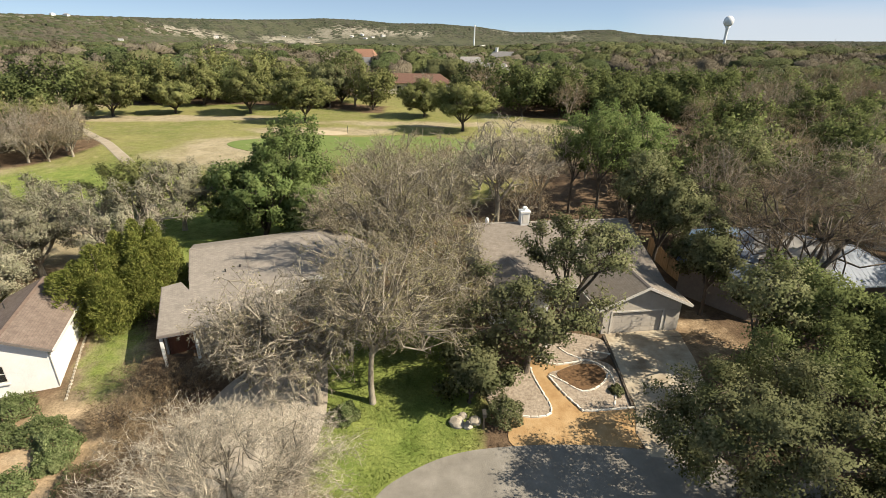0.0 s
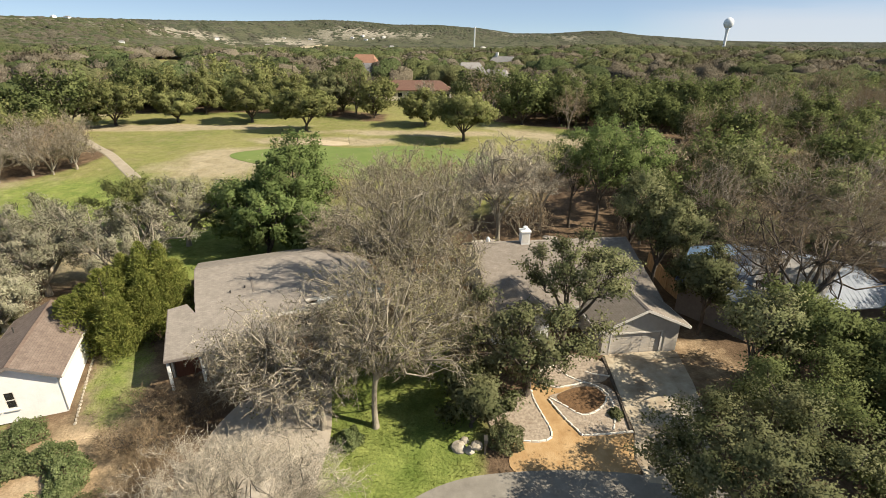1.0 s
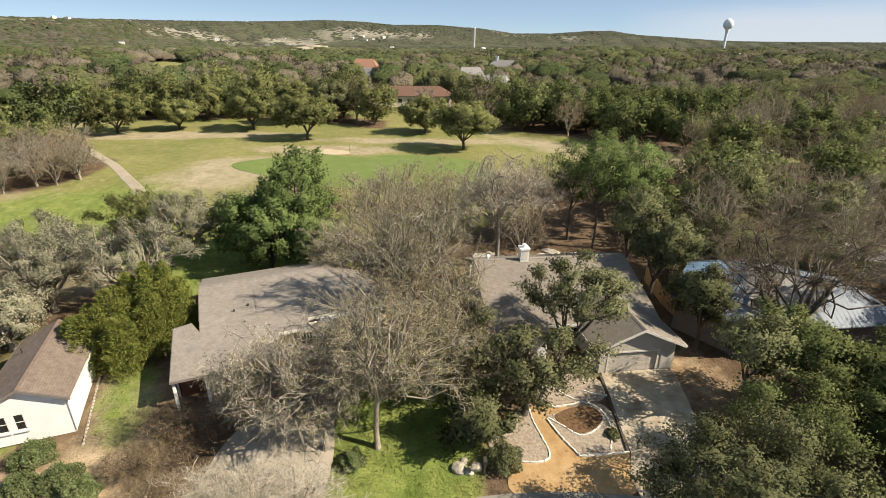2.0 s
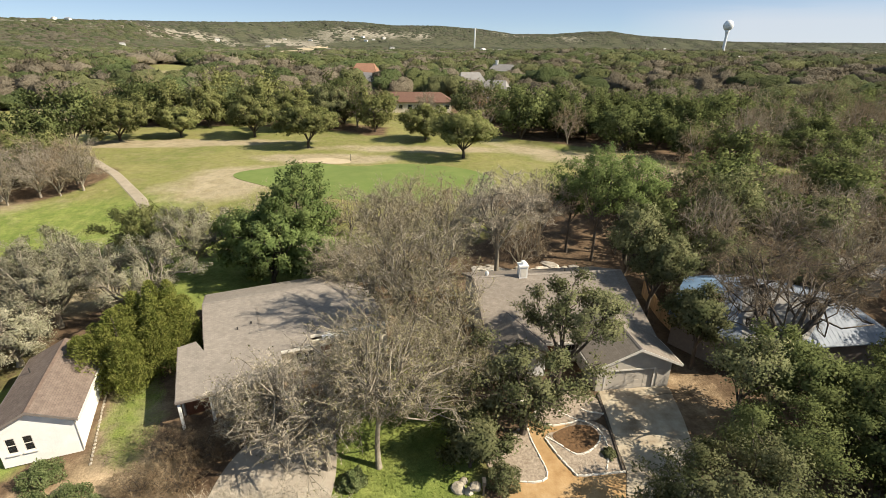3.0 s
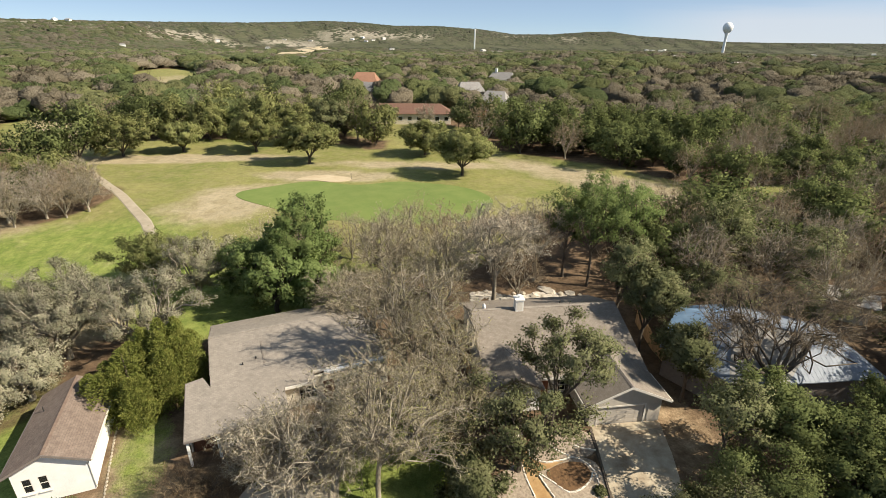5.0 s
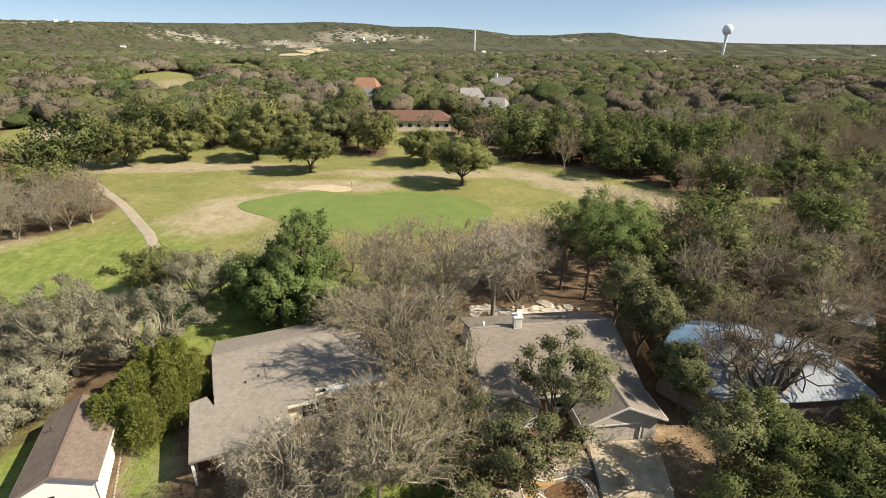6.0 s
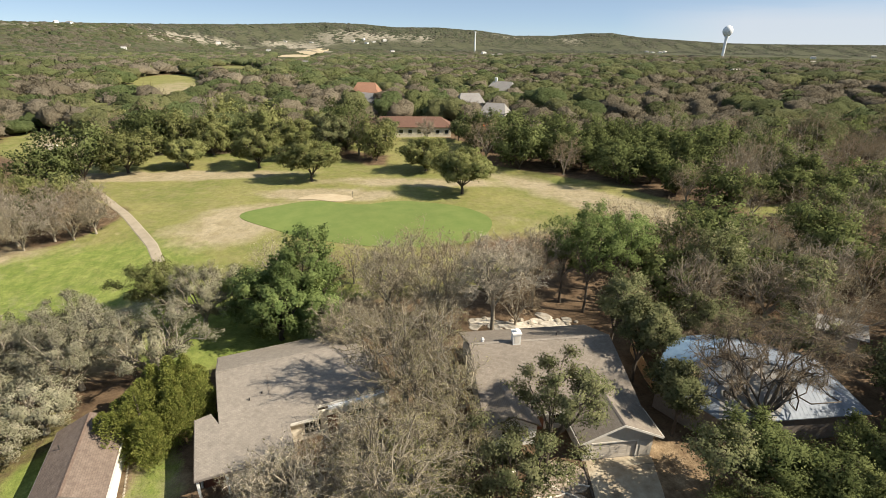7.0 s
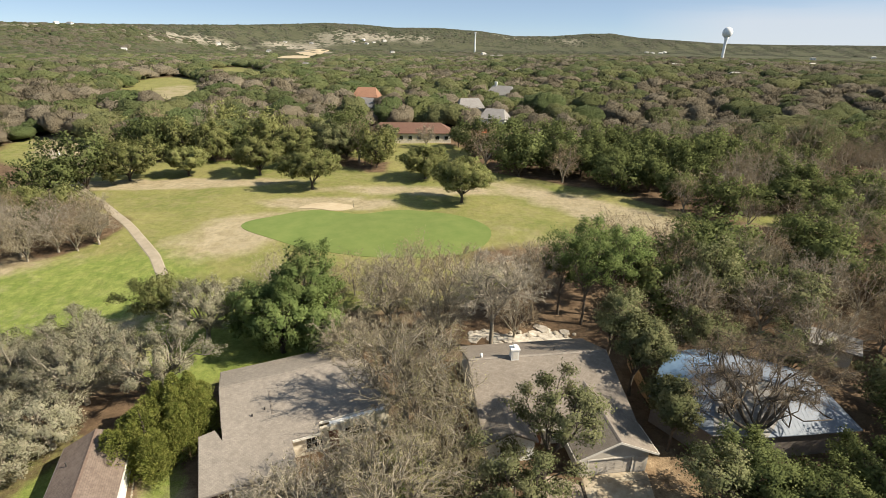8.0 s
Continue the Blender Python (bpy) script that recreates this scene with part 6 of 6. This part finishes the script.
        o += len(v)
    if facets:
        shape = (n, facets, 3)
        d = unit(rs, n * facets).reshape(shape)
        d[..., 2] = np.where(d[..., 2] < -.4, -d[..., 2], d[..., 2])
        far, best = reach(d)
        p = d * (far * rs.uniform(.95, 1.04, (n, facets)))[..., None]
        nor = norm_np(p - np.take_along_axis(lc, best[..., None], 1))
        soft = norm_np(nor * .8 + d * .5 + np.array([0, 0, up]))
        rough = norm_np(nor + unit(rs, n * facets).reshape(shape) * .3)
        cen = base + p * sc
        a = norm_np(np.cross(rough, unit(rs, n * facets).reshape(shape)))
        b = np.cross(rough, a)
        q = (r[:, None] * rs.uniform(.6, 1.4, (n, facets)) * facet)[..., None]
        leaf = np.stack([cen - a * q - b * q * .6, cen + a * q - b * q * .6, cen + b * q * 1.1], 2)
        # bare crowns: thin sprays of twigs that stand out of the crown
        out = norm_np(d * .8 + unit(rs, n * facets).reshape(shape) * .8)
        root = base + p * sc * rs.uniform(.55, .95, (n, facets))[..., None]
        spray = np.stack([root - a * q * .3, root + a * q * .3, root + out * q * 4.5], 2)
        v = np.where(isb[:, None, None, None], spray, leaf).reshape(-1, 3)
        add(v, np.arange(len(v)).reshape(-1, 3), np.repeat(tint, facets * 3, 0), np.repeat(soft.reshape(-1, 3), 3, 0))
    # the closed body under the foliage, its surface broken into clumps
    bm = bmesh.new()
    bmesh.ops.create_icosphere(bm, subdivisions=level, radius=1.0)
    bmesh.ops.delete(bm, geom=[k for k in bm.verts if k.co.z < -.75], context="VERTS")
    bm.verts.index_update()
    bd = np.array([k.co[:] for k in bm.verts])
    cf = np.array([[k.index for k in f.verts] for f in bm.faces])
    bm.free()
    if level == 1:
        bd[bd[:, 2] < 0, :2] *= 1.4
    nb = len(bd)
    turn = rs.uniform(0, 6.28, n)
    bdn = np.stack([bd[None, :, 0] * np.cos(turn)[:, None] - bd[None, :, 1] * np.sin(turn)[:, None], bd[None, :, 0] * np.sin(turn)[:, None] + bd[None, :, 1] * np.cos(turn)[:, None],
                    np.repeat(bd[None, :, 2], n, 0)], 2)
    far, best = reach(bdn)
    size_b = (np.where(isb, body * .86, body) if facets else np.full(n, body))[:, None]
    pb = bdn * (far * size_b * rs.uniform(1 - clumps, 1 + clumps, (n, nb)))[..., None]
    body_v = base + pb * sc
    # the clumps' own slopes, softened towards the sky
    fn = np.cross(body_v[:, cf[:, 1]] - body_v[:, cf[:, 0]], body_v[:, cf[:, 2]] - body_v[:, cf[:, 0]])
    vn = np.zeros_like(body_v)
    for j in range(3):
        np.add.at(vn, (slice(None), cf[:, j]), fn)
    bnor = norm_np(norm_np(vn) + bdn * .3 + np.array([0, 0, up * .6]))
    if level == 1:
        body_v[:, bd[:, 2] < 0, 2] -= 3.5
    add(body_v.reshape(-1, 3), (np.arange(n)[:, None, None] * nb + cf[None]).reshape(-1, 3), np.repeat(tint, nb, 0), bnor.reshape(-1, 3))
    me = mesh_from(name, np.concatenate(verts), np.concatenate(faces), M["woods"], True)
    col = np.concatenate(cols)
    # leaf sprays are lit like the lobe that they cover
    me.normals_split_custom_set_from_vertices(np.concatenate(nors).tolist())
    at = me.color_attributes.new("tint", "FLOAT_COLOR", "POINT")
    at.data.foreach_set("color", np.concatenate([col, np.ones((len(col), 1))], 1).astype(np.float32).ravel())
    return tagged(new(name, me), label, "woods", kind="stuff")


OPENINGS = [(a, b, c * .8, d * .8, e) for a, b, c, d, e in SCARS]
CUTS = [(-248, 860, 36, 170, 14), (-335, 1340, 44, 330, 14)]
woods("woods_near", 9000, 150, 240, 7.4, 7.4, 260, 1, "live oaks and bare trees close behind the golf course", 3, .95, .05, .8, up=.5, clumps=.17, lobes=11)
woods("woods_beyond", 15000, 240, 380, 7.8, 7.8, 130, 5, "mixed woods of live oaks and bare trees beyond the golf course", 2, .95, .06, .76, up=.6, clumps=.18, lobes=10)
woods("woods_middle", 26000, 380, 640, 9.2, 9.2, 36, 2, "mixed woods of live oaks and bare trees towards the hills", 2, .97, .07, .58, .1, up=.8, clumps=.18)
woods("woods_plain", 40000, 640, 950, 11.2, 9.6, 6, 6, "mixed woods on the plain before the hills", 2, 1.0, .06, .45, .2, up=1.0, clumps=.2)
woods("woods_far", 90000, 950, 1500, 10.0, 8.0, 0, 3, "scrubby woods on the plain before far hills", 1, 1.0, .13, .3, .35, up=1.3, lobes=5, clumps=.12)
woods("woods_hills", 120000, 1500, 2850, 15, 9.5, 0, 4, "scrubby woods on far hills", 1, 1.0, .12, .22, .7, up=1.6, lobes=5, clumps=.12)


# ---- golf course ----
patch("putting_green", closed([(-38.8, 88.2), (-35, 94), (-27, 98), (-17, 96.2), (-8, 99.5), (4, 95.5), (9, 89), (7, 81.5), (0, 78), (-10, 77.5), (-19, 78.5), (-29, 82)], 8), 0.05,
      M["mown_green"], "smooth dark green putting surface", "putting green", rings=10)
patch("bunker", closed([(-30.8, 99.6), (-27, 103), (-20.6, 102.4), (-19.6, 99.8), (-22.5, 97.9), (-27, 98.8)], 6), 0.08, M["sand"], "pale sand bunker beside the green", "bunker", rings=6)
strip("cart_path", [(-36, 58), (-42.9, 68), (-49.4, 76.7), (-59.6, 87.3), (-68, 95.5), (-76.8, 103.7), (-88.3, 113.1), (-108, 135), (-120, 149)], [2.2, 2.2, 2.2, 2.1, 2.1, 2.1, 2.1, 2.2, 2.2], 0.07,
      M["path"], "worn pale cart path curving over the grass", "path")
solid("marker_post", tube([(-112, 141.5, gz(-112, 141.5)), (-112, 141.5, gz(-112, 141.5) + 1.6)], [.28, .22], 6), M["white"], "short white post beside the cart path", "marker post")
pin = thing("flag_stick", pose(-19.5, 101.0, gz(-19.5, 101)), "thin pole beside the bunker", "golf flag")
part("pole", tube([(0, 0, 0), (0, 0, 1.6)], [.05, .04], 6), M["dark"], pin)


def small_house(x, y, yaw, w, d, e, r, roof, wallm, label, windows=3, chimney=False, group="far houses", base=None):
    h = thing("house", pose(x, y, gz(x, y) if base is None else base, 0, 0, yaw), label, "house", group)
    part("wall", join(box(-w / 2, w / 2, -d / 2, -d / 2 + .3, -1, e), box(-w / 2, w / 2, d / 2 - .3, d / 2, -1, e), box(-w / 2, -w / 2 + .3, -d / 2 + .3, d / 2 - .3, -1, e), box(w / 2 - .3, w / 2, -d / 2 + .3, d / 2 - .3, -1, e)), M[wallm], h)
    o, q = .5, w / 2 * .25
    part("roof", slab([(-w / 2 - o, -d / 2 - o, e), (w / 2 + o, -d / 2 - o, e), (w / 2 - q, 0, r), (-w / 2 + q, 0, r)], .15), M[roof], h)
    part("roof", slab([(w / 2 + o, d / 2 + o, e), (-w / 2 - o, d / 2 + o, e), (-w / 2 + q, 0, r), (w / 2 - q, 0, r)], .15), M[roof], h)
    part("roof", slab([(w / 2 + o, -d / 2 - o, e), (w / 2 + o, d / 2 + o, e), (w / 2 - q, 0, r)], .15), M[roof], h)
    part("roof", slab([(-w / 2 - o, d / 2 + o, e), (-w / 2 - o, -d / 2 - o, e), (-w / 2 + q, 0, r)], .15), M[roof], h)
    for i in range(windows):
        c = -w / 2 + w * (i + .5) / windows
        win = part("window", join(box(c - .8, c - .65, -d / 2 - .06, -d / 2 - .004, .7, 2.2), box(c + .65, c + .8, -d / 2 - .06, -d / 2 - .004, .7, 2.2), box(c - .65, c + .65, -d / 2 - .06, -d / 2 - .004, 2.05, 2.2), box(c - .65, c + .65, -d / 2 - .06, -d / 2 - .004, .7, .85)), M["trim"], h)
        part("pane", box(c - .65, c + .65, -d / 2 - .03, -d / 2 - .004, .85, 2.05), M["glass"], win)
    if chimney:
        part("chimney", join(box(-w * .3, -w * .3 + 1.1, -.5, .5, e, r + 1.5), box(-w * .3 - .1, -w * .3 + 1.2, -.6, .6, r + 1.503, r + 1.7)), M["white"], h)
    return h


small_house(-35, 228, -6, 10.5, 9, 6.4, 10.2, "tile_orange", "limestone", "house with a terracotta roof among trees")
small_house(-31, 211, -34, 18, 9, 4.4, 7.4, "roof_grey", "limestone", "grey-roofed wing beside a terracotta roof", group="far houses")
small_house(-11.8, 170, 3, 27, 11, 3.0, 5.6, "tile_brown", "limestone", "long house with a red-brown roof facing the golf course", 9)
small_house(9.8, 208, 10, 10, 9, 4.8, 8.2, "roof_grey", "siding", "grey-roofed house half hidden by oaks")
small_house(18.3, 187, -20, 9, 8, 4.2, 7.4, "roof_grey", "white", "grey-roofed house with white trim")
small_house(28, 256, -25, 13, 10, 5.4, 9.4, "roof_grey", "siding", "grey-roofed house with a pale chimney", 3, True)
solid("orange_awning", slab([(11, 171, gz(11, 171) + 1.4), (17.5, 172, gz(17, 172) + 1.4), (17.5, 174.5, gz(17, 174) + 2.8), (11, 173.5, gz(11, 173) + 2.8)], .1), M["orange"], "orange awning at a house by the fairway", "awning")
small_house(172, 277, 15, 12, 8, 3.4, 5.0, "roof_grey", "white", "white house in the woods")
rr = random.Random(21)
FAR = [(-289, 1850), (-447, 1760), (-518, 1710), (-250, 1830), (-215, 1850), (-318, 1815), (-270, 1800), (-835, 1151), (-812, 1160), (-600, 1400), (760, 1850), (738, 1830), (718, 1850), (690, 1830), (87, 1240), (86, 984), (100, 990),
       (1240, 1540), (286, 501), (-133, 1305), (202, 364), (-58, 358), (-45, 362), (-420, 1250), (-640, 1050), (60, 420), (210, 480), (430, 620), (520, 760), (-150, 560), (-310, 420), (900, 1300), (240, 330)]
for i, (x, y) in enumerate(FAR):
    s = 1 + math.hypot(x, y) / 4500
    small_house(x, y, rr.uniform(-40, 40), 8 * s, 6 * s, 4.6 if y > 600 else 5.6, 6.4 if y > 600 else 7.6, rr.choice(["roof_grey", "roof_grey", "trim"]), "siding" if y < 600 else "white", "pale house standing out of far woods", 2, group="hillside houses")

# pale cut of a quarry road in the plain
patch("quarry_cut", [(-286, 885), (-244, 885), (-246, 1010), (-300, 1300), (-345, 1640), (-378, 1640), (-392, 1480), (-330, 1120)], .6, M["sand"], "pale cut of bare ground in the far woods", "quarry", rings=5)

# water tower and mast on the skyline
b = radians(27.5)
wx, wy = 955 * math.sin(b), 955 * math.cos(b)
wt = thing("water_tower", pose(wx, wy, gz(wx, wy)), "white ball-shaped water tower on a single leg", "water tower")
prof = [(0, 4.2), (3, 2.8), (8, 2.2), (30, 2.0), (36, 2.4), (39, 4.2), (42.0, 6.6), (45.5, 7.6), (49, 7.0), (52, 4.9), (53.5, 2.4), (53.9, .3)]
base = 62.8 - 53.9 - gz(wx, wy)
part("leg", tube([(0, 0, h + base) for h, r in prof[:6]], [r for h, r in prof[:6]], 20), M["steel"], wt, smooth=True)
part("tank", tube([(0, 0, h + base) for h, r in prof[5:]], [r for h, r in prof[5:]], 24), M["steel"], wt, smooth=True)
mast = thing("mast", pose(74.5, 1398, gz(74.5, 1398)), "slim white mast on the horizon", "mast")
part("shaft", tube([(0, 0, -1), (0, 0, 57 - gz(74.5, 1398))], [2.1, 1.7], 8), M["steel"], mast)
part("head", tube([(0, 0, 54.5 - gz(74.5, 1398)), (0, 0, 57.5 - gz(74.5, 1398))], [2.6, 2.5], 8), M["steel"], mast)


# ---- loose things in the garden ----
def rock(x, y, r, seed):
    bm = bmesh.new()
    bmesh.ops.create_icosphere(bm, subdivisions=2, radius=r)
    rq = random.Random(seed)
    for v in bm.verts:
        v.co *= 1 + .28 * noise.noise(v.co / r * 1.3 + Vector((seed, 0, 0)))
        v.co.z *= .6
    me = bpy.data.meshes.new("rock")
    bm.to_mesh(me)
    bm.free()
    me.materials.append(M["stone"])
    ob = new("rock", me)
    ob.matrix_basis = pose(x, y, gz(x, y) + r * .2, 0, 0, rq.uniform(0, 360))
    return tagged(ob, "pale limestone boulder on the ground", "rock", "boulders")


for i, (x, y, r) in enumerate(((1.2, 24.7, .5), (1.9, 24.5, .34), (2.4, 24.9, .42), (1.6, 25.3, .3))):
    rock(x, y, r, i + 1)
def flagstone(seed, r):
    """A flat irregular slab with a broken outline."""
    rq = random.Random(seed)
    n = rq.randint(6, 9)
    ring = [(math.cos(2 * math.pi * i / n) * r * rq.uniform(.7, 1.1), math.sin(2 * math.pi * i / n) * r * rq.uniform(.5, .85)) for i in range(n)]
    v = [(a, b, -.1) for a, b in ring] + [(a, b, .05) for a, b in ring] + [(a * .9, b * .9, .08) for a, b in ring]
    f = [(k * n + i, k * n + (i + 1) % n, (k + 1) * n + (i + 1) % n, (k + 1) * n + i) for k in (0, 1) for i in range(n)] + [tuple(range(2 * n, 3 * n))]
    return mesh_from("flagstone", v, f, M["flagstone"])


slabs = [flagstone(s, .75 + .12 * s) for s in range(6)]
terrace = thing("rear_terrace", pose(11.5, 57.0, gz(11.5, 57.0)), "pale broken flagstones behind the house", "terrace", kind="structure")
rt = random.Random(12)
for i in range(84):
    x = rt.uniform(4.2, 19.4)
    y = 57.2 + rt.gauss(0, .75) + .5 * math.sin(x * .6)
    if rt.random() < .25 + .3 * math.sin(x * 1.1 + 1):
        continue
    part("flagstone", slabs[rt.randrange(6)], None, terrace, m=pose(x - 11.5, y - 57.0, gz(x, y) - gz(11.5, 57.0) + .012 * (i % 7), 0, 0, rt.uniform(0, 360)))
for i in range(12):
    x = 4.6 + i * 1.25
    rock(x, 58.3 + .5 * math.sin(i * 1.7), .3 + .16 * math.sin(i * 2.3) ** 2, 30 + i)
bx = thing("mailbox", pose(2.9, 24.3, gz(2.9, 24.3)), "mailbox on a wooden post", "mailbox")
part("post", box(-.06, .06, -.06, .06, -.2, 1.1), M["bark_dark"], bx)
part("box", box(-.12, .12, -.25, .25, 1.1, 1.38), M["dark"], bx)
# narrow border of yellowish stones beside the white house
eb = thing("stone_border", pose(-25.6, 28.2, gz(-25.6, 28.2)), "row of small yellowish stones along a lawn edge", "garden border", "garden borders")
small = [stone_mesh("border_stone", .24, .14, .1, 50 + s, M["stone"]) for s in range(4)]
for i in range(22):
    s = (i - 6) * .36
    x, y = -25.6 - .40 * s - .3, 28.2 + .9 * s
    part("border_stone", small[i % 4], None, eb, m=pose(x + 25.6, y - 28.2, gz(x, y) - gz(-25.6, 28.2) + .01, 0, 0, 110 + 20 * math.sin(i)))


def grass(name, test, x0, x1, y0, y1, n, h, seed, label):
    """Short blades standing on the lawn, thinned out by noise."""
    rs = np.random.default_rng(seed)
    x, y = rs.uniform(x0, x1, n), rs.uniform(y0, y1, n)
    keep = (test(x, y) > .45) & (y > np.interp(x, [-14, -13, -5, -2.5, 1, 6], [6, 13.2, 17.7, 20.5, 22.5, 23.2])) & (np.sin(x * 1.7 + 1) * np.sin(y * 1.3) + .6 * np.sin(x * .6 - y * .8) + rs.uniform(-.8, 1.4, n) > 0)
    x, y = x[keep], y[keep]
    n = len(x)
    p = np.stack([x, y, ground(x, y)], 1)
    a = rs.uniform(0, 6.28, n)
    w = np.stack([np.cos(a), np.sin(a), np.zeros(n)], 1) * rs.uniform(.012, .026, n)[:, None]
    lean = np.stack([rs.normal(size=n) * 1.3, rs.normal(size=n) * 1.3, np.full(n, .55)], 1) * (h * rs.uniform(.5, 1.3, n))[:, None]
    v = np.stack([p - w, p + w, p + lean], 1).reshape(-1, 3)
    me = mesh_from(name, v, np.arange(n * 3).reshape(n, 3), M["grass"], True)
    up = np.repeat(unit(rs, n) * .35 + np.array([0, 0, 1.0]), 3, 0)
    me.normals_split_custom_set_from_vertices((up / np.linalg.norm(up, axis=1, keepdims=True)).tolist())
    ob = new(name, me)
    return tagged(ob, label, "grass", kind="stuff")


M["grass"] = leaf_material("grass_blades", (0.125, 0.175, 0.038), (0.215, 0.240, 0.072), 0.3, 0.25, 0.35)
grass("lawn_grass", lambda x, y: np.maximum(blob(x, y, -3.5, 26, 6.5, 7.5, 0, .25), blob(x, y, -4.5, 33, 5, 5, 0, .3)), -11, 4, 18, 39, 90000, .07, 1, "uneven green lawn grass")
grass("side_lawn_grass", lambda x, y: blob(x, y, -24.6, 31, 2.2, 6, 22, .3), -29, -21, 24, 38, 18000, .07, 2, "green grass between two houses")
